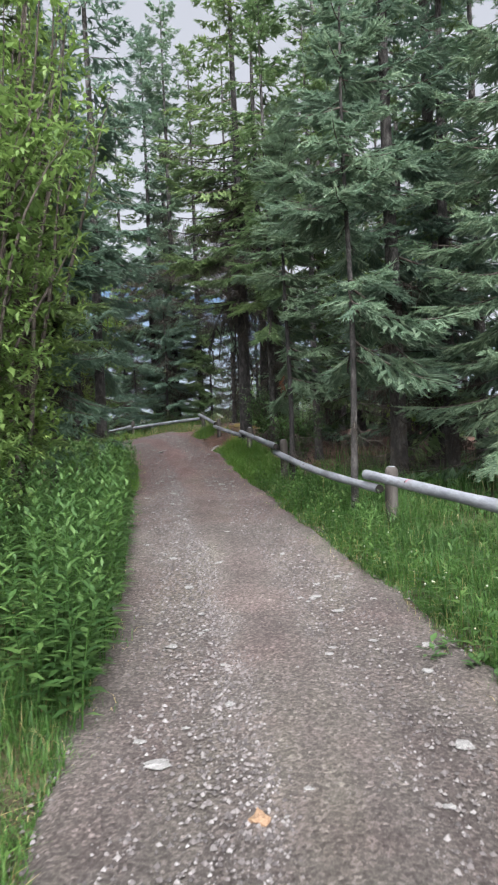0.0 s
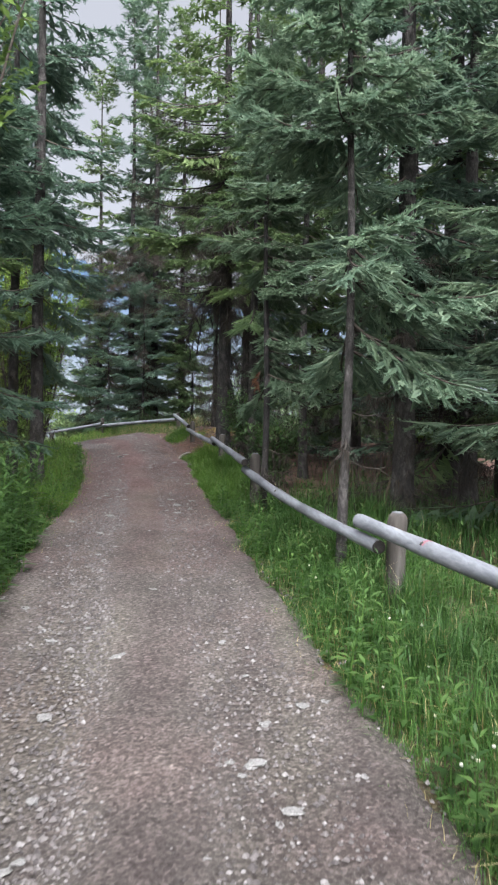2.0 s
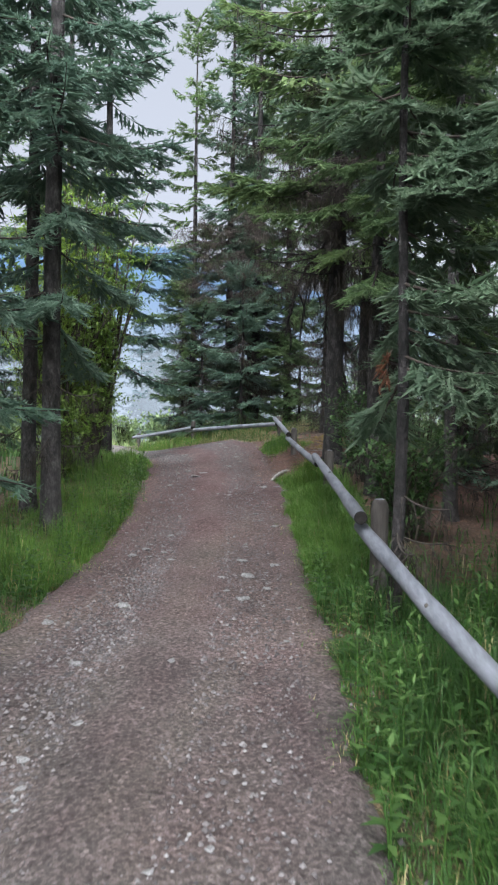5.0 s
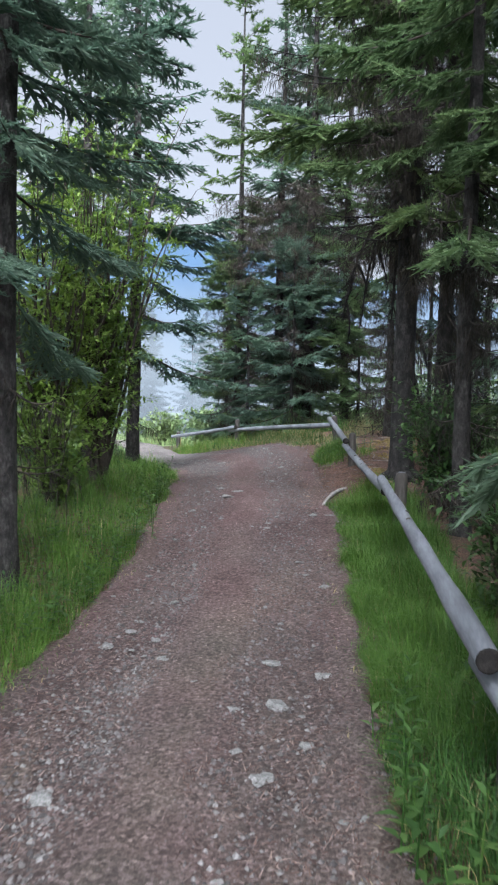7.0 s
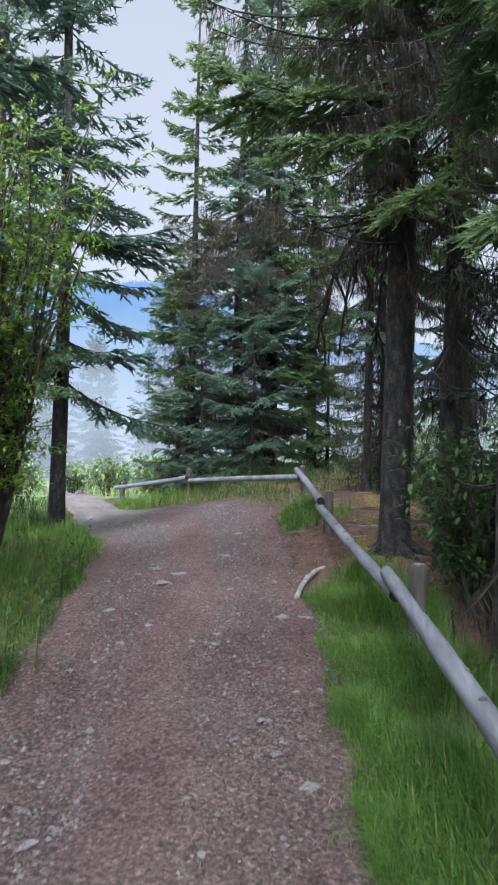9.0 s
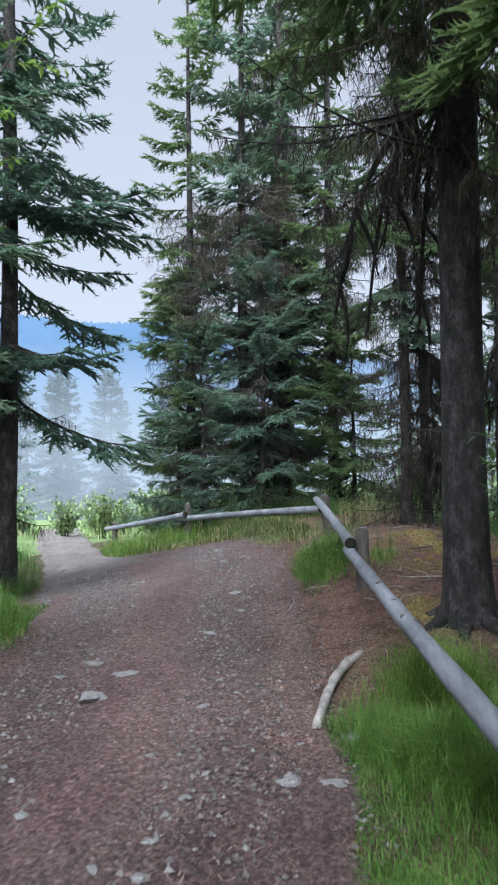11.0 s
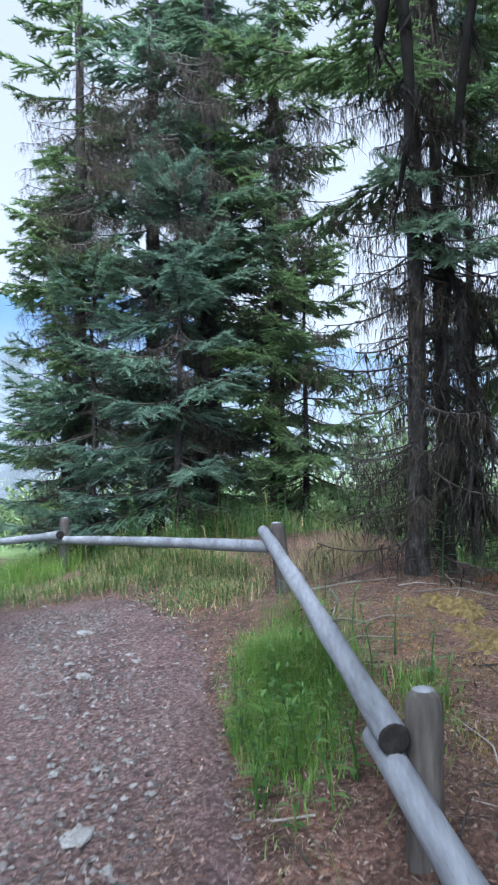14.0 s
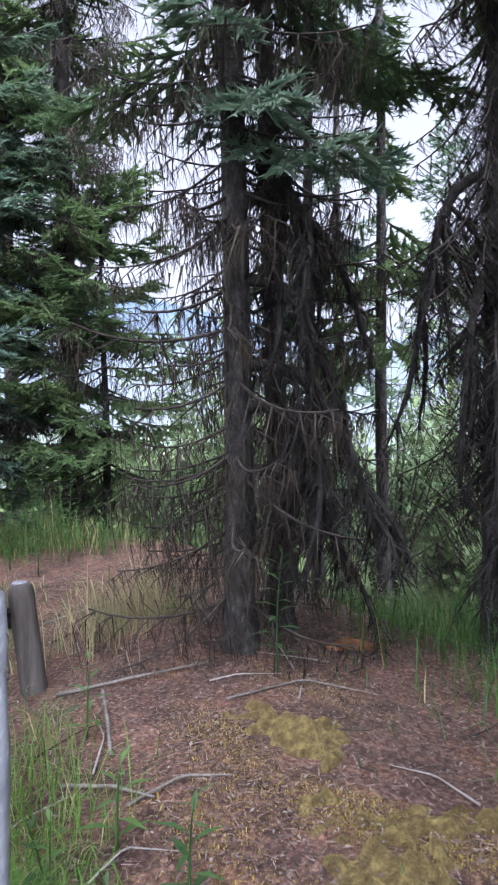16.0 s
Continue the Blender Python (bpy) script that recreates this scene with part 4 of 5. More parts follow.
NEAR_SCRUB = [(-9.6, 29.5), (-8.9, 31.5), (-7.6, 30.8), (-6.6, 31.5), (-8.3, 34), (-11, 33), (-5.6, 29.8), (-12.5, 30), (-10, 36)]
for k, (x, y) in enumerate(NEAR_SCRUB):
    copy_thing(mp, pose(x, y, at(x, y) - 0.05, 0, 0, 61 * k)).scale = (0.65 + 0.08 * (k % 4),) * 3
n = 0
while n < 28:
    a = radians(srng.uniform(-42, 55))
    dist = srng.uniform(14, 48) if n > 25 else srng.uniform(13, 24)
    x, y = -2 - dist * math.sin(a), 17 + dist * math.cos(a)
    if float(outside([x], [y])[0]) < 1.3 or (x - (-3)) ** 2 + (y - 27.3) ** 2 < 3.2 or y < 26.5 or (-8 < x < -1.4 and y < 30):
        continue
    m = pose(x, y, at(x, y) - 0.05, 0, 0, n * 73)
    if n == 0:
        mp.matrix_basis = m
    else:
        c = copy_thing(mp, m)
        c.scale = (srng.uniform(0.7, 1.5),) * 3
    n += 1


thick = np.random.default_rng(15)
for k in range(34):
    a = radians(thick.uniform(-40, 7))
    dist = thick.uniform(15, 34)
    x, y = -1 - dist * math.sin(a), 18 + dist * math.cos(a)
    if (x + 3) ** 2 + (y - 27.6) ** 2 < 9 or y < 29:
        continue
    copy_thing(mp, pose(x, y, at(x, y) - 0.05, 0, 0, k * 59)).scale = (thick.uniform(1.4, 2.0),) * 3

bp = shrub("birch_tree", 5.0, 1.5, 26, 0.16, M["meadow"], 21, "light green young birch on the slope below the bank", 1.0, 0.5, 0.15, 0.2)
for k, (x, y) in enumerate([(0.4, 30.5), (2.2, 29.5), (-0.6, 33), (1.6, 33.5), (4.0, 31), (3.4, 27.5), (5.5, 28.5), (-2.0, 36), (3.0, 37), (6.5, 33), (0.5, 38)]):
    m = pose(x, y, at(x, y) - 0.1, 0, 0, k * 83)
    if k == 0:
        bp.matrix_basis = m
    else:
        copy_thing(bp, m).scale = (0.75 + 0.07 * (k % 6),) * 3


# ---- grass, herbs ----
def grass(name, n, where, height, label, mats, seed, width=0.0055, straw=0.06, clump=0.5):
    rng = np.random.default_rng(seed)
    X, Y, d = where(n, rng)
    m = len(X)
    Z = land(X, Y, d) - 0.01
    tuft = 0.6 + clump * np.sin(X * 3.1 + np.sin(Y * 2.3) * 2) * np.sin(Y * 2.7 + 1) + 0.25 * np.sin(X * 9 + Y * 7)
    h = height * np.clip(tuft, 0.3, 1.3) * rng.uniform(0.55, 1.25, m) * np.clip(0.35 + d / 0.5, 0.3, 1)
    a = rng.uniform(0, 6.28, m)
    lean = rng.uniform(0.2, 1.15, m) ** 1.3 * h
    dirn = np.stack([np.cos(a), np.sin(a), 0 * a], 1)
    side = np.stack([-np.sin(a), np.cos(a), 0 * a], 1)
    B = np.stack([X, Y, Z], 1)
    up = np.array([0, 0, 1.0])
    w = (width * rng.uniform(0.6, 1.3, m))[:, None]
    rows = []
    for f, wf in ((0, 1), (0.55, 0.75)):
        c = B + dirn * (lean * f ** 2)[:, None] + up * (h * (f - 0.2 * f ** 3))[:, None]
        rows += [c - side * w * wf / 2, c + side * w * wf / 2]
    rows.append(B + dirn * lean[:, None] + up * (h * (0.8 - 0.3 * (lean / h - 0.2)))[:, None])
    V = np.stack(rows, 1).reshape(-1, 3)
    k = np.arange(m)[:, None] * 5
    F = np.concatenate([k + np.array([f]) for f in ((0, 1, 3), (0, 3, 2), (2, 3, 4))])
    mi = np.tile((rng.random(m) < straw).astype(np.int32), 3)
    return tagged(put(name, tri_mesh(name, V, F, mats, mi)), label, "grass", kind="stuff")


def verge(side, y0, y1, wide, dense_near=True):
    edge = PL if side < 0 else PR

    def pick(n, rng):
        y = y0 + (y1 - y0) * rng.random(n)
        e = np.interp(y, edge[:, 1], edge[:, 0])
        d = wide * rng.random(n) ** 1.9 - 0.06
        x = e + side * d + 0.05 * np.sin(y * 5) * side
        dd = outside(x, y)
        k = dd > -0.1 * rng.random(n)
        return x[k], y[k], dd[k]
    return pick


GM = [M["grass"], M["straw"]]
grass("grass", 36000, verge(-1, 1.0, 12.0, 1.3), 0.34, "lush green grass on the path's verge", GM, 1)
grass("grass", 27000, verge(-1, 11.5, 19.8, 1.5), 0.4, "lush green grass on the path's verge", [M["fresh"], M["straw"]], 2, straw=0.03, width=0.005)
grass("grass", 38000, verge(1, 2.0, 12.0, 1.8), 0.36, "lush green grass along the log fence", GM, 3)
grass("grass", 36000, verge(1, 12.0, 17.4, 0.9), 0.36, "fresh light green grass along the log fence", [M["fresh"], M["straw"]], 4, straw=0.02, width=0.0042)


def fringe(side, y0, y1):
    edge = PL if side < 0 else PR

    def pick(n, rng):
        y = y0 + (y1 - y0) * rng.random(n)
        d = 0.1 - 0.3 * rng.random(n) ** 2.2
        x = np.interp(y, edge[:, 1], edge[:, 0]) + side * d
        keep = rng.random(n) < 0.5 + 0.5 * np.sin(y * 4.1 + np.sin(y * 1.7))
        return x[keep], y[keep], np.maximum(outside(x[keep], y[keep]), 0.12)
    return pick


grass("grass", 5200, fringe(1, 3.0, 17.0), 0.13, "sparse trampled grass fringing the gravel", GM, 25, straw=0.35, width=0.004)
grass("grass", 5200, fringe(-1, 2.5, 19.0), 0.13, "sparse trampled grass fringing the gravel", GM, 26, straw=0.3, width=0.004)


def patch(cx, cy, rx, ry):
    def pick(n, rng):
        x, y = cx + rx * rng.normal(0, 0.5, n), cy + ry * rng.normal(0, 0.5, n)
        dd = outside(x, y)
        k = dd > 0.01
        return x[k], y[k], dd[k]
    return pick


grass("grass", 9000, patch(-1.33, 21.35, 0.3, 0.85), 0.27, "tall green grass tuft under the log rail", [M["fresh"], M["straw"]], 5, width=0.0042)
grass("grass", 7000, patch(-0.3, 17.25, 0.36, 0.75), 0.3, "fresh light green grass spilling round the root", [M["fresh"], M["straw"]], 20, straw=0.02, width=0.0042)
grass("grass", 7000, patch(-2.9, 24.6, 1.2, 0.8), 0.26, "thin yellowing grass along the far rails", GM, 6, straw=0.35)
grass("grass", 9000, patch(-4.9, 25.6, 0.9, 1.1), 0.4, "green grass along the far rails", [M["fresh"], M["straw"]], 7, straw=0.08)
grass("grass", 5000, patch(-5.3, 21.2, 0.6, 1.6), 0.42, "green grass at the foot of the spruces at the bend", [M["fresh"], M["straw"]], 18, straw=0.05)
grass("grass", 6000, patch(-3.0, 26.6, 2.2, 0.6), 0.5, "tall grass at the foot of the clump", GM, 8, straw=0.2)
grass("grass", 650, patch(-1.0, 23.9, 0.4, 0.5), 0.5, "pale dry grass behind the corner post", GM, 9, straw=0.9, width=0.004)
grass("grass", 9000, patch(1.6, 24.2, 1.2, 2.0), 0.5, "green grass on the bank", GM, 10)
grass("grass", 9000, patch(-8.5, 23.5, 3.5, 2.5), 0.4, "green grass beside the far path", GM, 11, width=0.012)
grass("grass", 7000, patch(-12, 36, 12, 6), 0.5, "meadow grass beyond the bend", [M["meadow"], M["straw"]], 12, width=0.03)


def herbs(name, n, pick, height, leaf_len, label, seed, width=0.28, mat="herb"):
    rng = np.random.default_rng(seed)
    X, Y, d = pick(n, rng)
    Z = land(X, Y, d)
    B, D, L, wood = [], [], [], []
    for x, y, z in zip(X, Y, Z):
        h = height * rng.uniform(0.45, 1.15)
        a = rng.uniform(0, 6.28)
        tilt = np.array([math.cos(a), math.sin(a), 0]) * rng.uniform(0, 0.3) * h
        u = np.linspace(0, 1, 4)
        P = np.array([x, y, z]) + tilt * (u ** 2)[:, None] + np.array([0, 0, h]) * u[:, None]
        wood.append(tube(P, 0.004 * (1 - u) + 0.0012, 3, cap=False))
        m = max(6, int(h / 0.028))
        f = np.linspace(0.12, 1, m)
        B.append(np.stack([np.interp(f, u, P[:, c]) for c in range(3)], 1))
        az = np.arange(m) * 2.4 + a
        rise = 0.15 + 0.9 * f ** 3
        D.append(unit(np.stack([np.cos(az), np.sin(az), rise], 1)))
        L.append(leaf_len * rng.uniform(0.7, 1.15, m) * (1.05 - 0.55 * f ** 2))
    B, D, L = np.concatenate(B), np.concatenate(D), np.concatenate(L)
    S = unit(np.cross(D, [0, 0, 1.0]))
    V, F = leaves(B, D, S, np.cross(S, D), L, L * width)
    Vw, Fw, _ = gather([(v, f, 0) for v, f in wood])
    V2, F2, I2 = gather([(V, F, 0), (Vw, Fw, 1)])
    return tagged(put(name, tri_mesh(name, V2, F2, [M[mat], M["grass"]], I2)), label, "plants", kind="stuff")


def along_rails(n, rng):
    u = rng.random(n)
    y = 2.5 + 9.5 * u
    x = np.interp(y, [2.5, 7.5, 12.0], [2.55, 1.2, 0.42]) + rng.normal(0.12, 0.28, n)
    d = outside(x, y)
    k = d > 0.15
    return x[k], y[k], d[k]


grass("grass", 16000, along_rails, 0.46, "long dark green grass growing round the fence posts", GM, 19, straw=0.03)
herbs("fireweed_herbs", 460, verge(-1, 3.4, 9.5, 1.5), 0.95, 0.15, "leafy green fireweed crowding the path's edge", 1)
grass("grass", 6000, patch(2.6, 10.5, 1.9, 4.5), 0.4, "long green grass under the spruces", GM, 13, width=0.012)
grass("grass", 5000, patch(-5.2, 12.5, 1.6, 6.0), 0.4, "long green grass under the spruces", GM, 14, width=0.014)
grass("grass", 5000, patch(-2.1, 23.6, 0.5, 0.8), 0.2, "low yellowing grass at the bend", GM, 15, straw=0.4)
grass("grass", 2600, verge(1, 5.5, 10.5, 0.3), 0.16, "dry flattened grass at the path's edge", GM, 16, straw=0.75)
grass("grass", 1800, verge(-1, 9.0, 19.0, 0.25), 0.13, "dry flattened grass at the path's edge", GM, 17, straw=0.6)
herbs("verge_herbs", 160, verge(-1, 9.5, 18, 1.2), 0.4, 0.09, "small leafy herbs among the grass", 2, 0.4)
herbs("verge_herbs", 260, verge(1, 3, 12.5, 1.4), 0.42, 0.1, "broad-leaved herbs among the grass along the fence", 3, 0.35)
herbs("verge_herbs", 45, patch(-1.22, 20.95, 0.3, 0.75), 0.3, 0.08, "small leafy herbs under the log rail", 4, 0.35)
herbs("fireweed_herbs", 40, patch(-2.4, 26.2, 1.4, 0.5), 0.8, 0.1, "leafy green fireweed at the foot of the clump", 5)

# ---- stones and litter ----
def stone_mesh(seed, mat, flat):
    rng = np.random.default_rng(seed)
    bm = bmesh.new()
    bmesh.ops.create_icosphere(bm, subdivisions=2, radius=0.5)
    for v in bm.verts:
        k = 1 + 0.75 * noise.noise(v.co * 2.3 + Vector((seed * 3.1, 0, 0))) + 0.3 * noise.noise(v.co * 5 + Vector((0, seed, 0)))
        v.co = Vector((v.co.x * k, v.co.y * k * 0.75, v.co.z * k * flat))
    me = bpy.data.meshes.new("stone")
    bm.to_mesh(me)
    bm.free()
    me.materials.append(mat)
    return me


STONES = [stone_mesh(k, M["stone"], 0.3 + 0.1 * (k % 3)) for k in range(5)]
TAN = stone_mesh(9, M["tanstone"], 0.4)
SPOTS = [(-0.45, 3.15, 0.13), (-0.02, 2.72, 0.12), (0.44, 5.55, 0.1), (-0.53, 5.95, 0.11), (-0.54, 4.63, 0.1), (0.72, 4.6, 0.07), (0.22, 4.2, 0.08), (-0.49, 12.4, 0.13), (-0.42, 11.7, 0.13), (-1.2, 11.35, 0.14), (-1.92, 20.2, 0.15), (-1.8, 18.9, 0.12), (-0.72, 17.25, 0.15), (-0.76, 16.8, 0.15), (-0.93, 16.8, 0.14), (-0.92, 17.15, 0.09), (-2.1, 17.6, 0.22), (-2.05, 17.95, 0.15)]
srng = np.random.default_rng(3)
while len(SPOTS) < 290:
    k = srng.integers(20, 150)
    f = srng.uniform(0.03, 0.97)
    q = PL[k] * (1 - f) + PR[k] * f + srng.normal(0, 0.1, 2)
    if 1.5 < q[1] < 24.5:
        SPOTS.append((q[0], q[1], srng.uniform(0.03, 0.08) if srng.random() < 0.88 else srng.uniform(0.07, 0.13)))
for k, (x, y, s) in enumerate(SPOTS):
    ob = new("stone", TAN if k == 1 else STONES[k % 5])
    s = s * 0.85
    ob.location, ob.scale = (x, y, path_z(x, y) + s * 0.02), (s, s, s * 0.6)
    ob.rotation_euler = (0, 0, k * 1.7)
    tagged(ob, "flat tan stone on the gravel path" if k == 1 else "pale grey flat stone lying on the path", "stone", "stones on the path")

# loose gravel
rng = np.random.default_rng(21)
N = 85000
k = rng.uniform(20, 125, N)
f = np.where(rng.random(N) < 0.45 * (k < 75), 0.42 + rng.normal(0, 0.1, N), rng.random(N))
f = np.clip(f, 0.01, 0.99)
ends = [np.stack([np.interp(k, np.arange(170), e[:, c]) for c in (0, 1)], 1) for e in (PL, PR)]
q = ends[0] * (1 - f)[:, None] + ends[1] * f[:, None] + rng.normal(0, 0.1, (N, 2))
sz = 0.0035 + 0.0135 * rng.random(N) ** 2.6
sz = np.where((q[:, 1] > 12.5) & (rng.random(N) < 0.3), 0.002, sz)
oct_v = np.array([(1, 0, -0.3), (-1, 0, -0.3), (0, 1, -0.3), (0, -1, -0.3), (0, 0, 0.6)], float)
oct_f = np.array([(0, 2, 4), (2, 1, 4), (1, 3, 4), (3, 0, 4)])
a = rng.uniform(0, 6.28, N)
Vx = oct_v[None] * (1 + rng.uniform(-0.35, 0.35, (N, 5, 3))) * sz[:, None, None]
Vr = np.stack([Vx[..., 0] * np.cos(a)[:, None] - Vx[..., 1] * np.sin(a)[:, None], Vx[..., 0] * np.sin(a)[:, None] + Vx[..., 1] * np.cos(a)[:, None], Vx[..., 2]], -1)
Vr += np.stack([q[:, 0], q[:, 1], rise(q[:, 0], q[:, 1]) + 0.014], 1)[:, None]
F = (oct_f[None] + (np.arange(N) * 5)[:, None, None]).reshape(-1, 3)
tagged(put("gravel", tri_mesh("gravel", Vr.reshape(-1, 3), F, [M["gravel"]])), "loose grey gravel strewn over the path", "gravel", kind="stuff")

# needle litter and twigs under the spruces
rng = np.random.default_rng(22)
N = 80000
x, y = rng.uniform(-4.0, 1.6, N), rng.uniform(11, 25.5, N)
keep = (outside(x, y) > -0.5) | (rng.random(N) < 0.75)
x, y = x[keep], y[keep]
d = outside(x, y)
z = np.where(d < 0, rise(x, y) + 0.018, land(x, y, d) + 0.006)
a = rng.uniform(0, 6.28, len(x))
D = np.stack([np.cos(a), np.sin(a), rng.uniform(-0.05, 0.25, len(x))], 1)
V, F = blades(np.stack([x, y, z], 1), unit(D), np.stack([-np.sin(a), np.cos(a), 0 * a], 1), rng.uniform(0.02, 0.07, len(x)), rng.uniform(0.003, 0.009, len(x)))
tagged(put("needle_litter", tri_mesh("needle_litter", V, F, [M["litter"]])), "reddish brown needle litter under the spruces", "litter", kind="stuff")


rng = np.random.default_rng(23)
N = 15000
x, y = rng.uniform(-1.7, 1.4, N), rng.uniform(16.8, 25.5, N)
d = outside(x, y)
x, y, d = x[d > -0.3], y[d > -0.3], d[d > -0.3]
B = np.stack([x, y, np.maximum(land(x, y, d), rise(x, y)) + 0.014], 1)
D = unit(rng.normal(0, 1, B.shape) * np.array([1, 1, 0.25]))
S = unit(np.cross(D, [0, 0, 1.0]))
L = rng.uniform(0.009, 0.026, len(B))
V, F = leaves(B, D, S, np.cross(S, D), L, L * 0.5)
tagged(put("leaf_litter", tri_mesh("leaf_litter", V, F, [M["greylitter"]])), "pale grey dead leaves and chips on the forest floor", "litter", kind="stuff")


rng = np.random.default_rng(24)
N = 11000
x, y = rng.uniform(-1.7, 0.5, N), rng.uniform(16.9, 21.5, N)
d = outside(x, y)
x, y, d = x[d > -0.35], y[d > -0.35], d[d > -0.35]
B = np.stack([x, y, np.where(d < 0, rise(x, y) + 0.014, land(x, y, d)) + 0.006], 1)
D = unit(rng.normal(0, 1, B.shape) * np.array([1, 1, 0.3]))
V, F = kites(B, B + D * rng.uniform(0.01, 0.045, len(B))[:, None], unit(np.cross(D, [0, 0, 1.0])), rng.uniform(0.004, 0.014, len(B)))
tagged(put("bark_litter", tri_mesh("bark_litter", V, F, [M["litter"]])), "flakes of reddish bark and cone scales under the rail", "litter", kind="stuff")


def stick(pts, r, mat, name, label, cat):
    P = np.array([(x, y, (path_z(x, y) if float(outside([x], [y])[0]) < 0 else at(x, y)) + dz) for x, y, dz in pts])
    uu = np.linspace(0, len(P) - 1, 14)
    P = np.stack([np.interp(uu, np.arange(len(P)), P[:, c]) for c in range(3)], 1)
    rr = np.interp(uu, [0, len(pts) - 1], r) * (1 + 0.1 * np.sin(uu * 7))
    V, F = tube(P - P[0], rr, 7, 0.12)
    ob = put(name, tri_mesh(name, V, F, [mat], smooth=True))
    ob.location = P[0]
    return tagged(ob, label, cat)


stick([(-0.89, 17.3, 0.0), (-0.88, 17.65, 0.025), (-0.86, 18.0, 0.03), (-0.81, 18.3, 0.02), (-0.74, 18.55, -0.03)], (0.022, 0.032), M["root"], "tree_root", "pale bare root curving along the path's edge", "root")
rng = np.random.default_rng(30)
for k in range(80):
    x, y, a, L = rng.uniform(-1.5, 1.0), rng.uniform(19.5, 24.8), rng.uniform(0, 3.14), rng.uniform(0.1, 0.5)
    if float(outside([x], [y])[0]) < -0.4:
        continue
    dx, dy = L / 2 * math.cos(a), L / 2 * math.sin(a)
    stick([(x - dx, y - dy, 0.012), (x + rng.normal(0, 0.05), y + rng.normal(0, 0.05), 0.02), (x + dx, y + dy, 0.014)], (0.0045, 0.0015), M["dead"] if k % 2 else M["root"], "fallen_twig", "dry fallen twig on the needle litter", "twig")

for pts, r in [
    ([(-1.16, 22.3, 0.012), (-0.98, 22.22, 0.03), (-0.84, 22.12, 0.015)], (0.008, 0.004)),
    ([(-1.07, 23.0, 0.012), (-1.03, 22.7, 0.03), (-1.0, 22.45, 0.012)], (0.006, 0.009)),
    ([(-0.93, 22.12, 0.012), (-0.75, 22.2, 0.02), (-0.58, 22.18, 0.014)], (0.007, 0.003)),
    ([(-1.28, 23.1, 0.012), (-0.95, 23.02, 0.03), (-0.6, 23.1, 0.015)], (0.009, 0.004)),
    ([(-0.55, 22.75, 0.012), (-0.2, 22.9, 0.02), (0.1, 22.8, 0.014)], (0.006, 0.003)),
    ([(-0.1, 20.4, 0.015), (0.3, 20.55, 0.03), (0.6, 20.5, 0.02)], (0.012, 0.006)),
]:
    stick(pts, r, M["drybranch"], "fallen_branch", "pale bare branch lying on the litter behind the rail", "branch")

# moss cushions on the mound behind the rail
def moss_cushion(x, y, rx, ry, h, seed):
    rng = np.random.default_rng(seed)
    n, m = 34, 60
    V, F = [], []
    for i in range(n):
        f = i / (n - 1)
        for j in range(m):
            a = j * 2 * math.pi / m
            e = 1 + 0.22 * math.sin(3 * a + seed) + 0.1 * math.sin(7 * a)
            px, py = x + rx * f * e * math.cos(a), y + ry * f * e * math.sin(a)
            tuft = noise.noise(Vector((px * 3.5, py * 3.5, seed))) * 0.1 + noise.noise(Vector((px * 15, py * 15, 0))) * 0.07
            V.append((px, py, (1 - f * f) * h + tuft - 0.055 - 0.05 * f ** 3))
    V = np.array(V)
    V[:, 2] += land(V[:, 0], V[:, 1])
    for i in range(n - 1):
        for j in range(m):
            F.append((i * m + j, (i + 1) * m + j, (i + 1) * m + (j + 1) % m, i * m + (j + 1) % m))
    tagged(put("moss_cushion", tri_mesh("moss_cushion", V, F, [M["moss"]], smooth=True)), "yellowish moss cushion on the forest floor", "moss")


for k, (x, y, rx, ry, h) in enumerate([(-0.33, 22.45, 0.3, 0.4, 0.075), (-0.15, 21.8, 0.48, 0.36, 0.075), (0.05, 21.2, 0.45, 0.5, 0.07), (-0.35, 19.2, 0.3, 0.5, 0.05), (-0.2, 20.7, 0.35, 0.4, 0.07)]):
    moss_cushion(x, y, rx, ry, h, k)


# dead boughs drooping from the old spruce over the path
def drooping_bough(parent, start, end, sag, seed):
    rng = np.random.default_rng(seed)
    o = np.array(parent.matrix_basis.translation)
    a, b = np.array(start) - o, np.array(end) - o
    u = np.linspace(0, 1, 14)[:, None]
    top = a + (b - a) * np.array([0.75, 0.75, 0]) + np.array([0, 0, 0.12])
    P = a * (1 - u) ** 2 + 2 * top * u * (1 - u) + b * u ** 2
    pieces = [(*tube(P, 0.022 * (1 - u[:, 0]) + 0.012, 6, 0.2), 0)]
    for k in range(7):
        i = rng.integers(4, 13)
        d = np.array([rng.uniform(-0.22, 0.22), rng.uniform(-0.22, 0.22), -rng.uniform(0.2, 0.6)])
        q = P[i] + d * np.linspace(0, 1, 5)[:, None] + np.array([0.04, 0.02, 0]) * np.sin(np.linspace(0, 3, 5))[:, None]
        pieces.append((*tube(q, [0.014, 0.016, 0.014, 0.01, 0.004], 5, 0.25), 0))
        P = np.concatenate([P, q])
    k = rng.integers(6, len(P), 900)
    B = P[k] + rng.normal(0, 0.016, (900, 3))
    az = rng.uniform(0, 6.28, 900)
    pieces.append((*blades(B, unit(np.array([0, 0, -1.0]) + rng.normal(0, 0.6, (900, 3))), np.stack([np.cos(az), np.sin(az), 0 * az], 1), rng.uniform(0.02, sag * 0.55, 900), rng.uniform(0.004, 0.012, 900)), 0))
    V, F, I = gather(pieces)
    return put("dead_bough", tri_mesh("dead_bough", V, F, [M["charred"], M["lichen"]], I), parent, "black drooping dead bough shaggy with lichen")


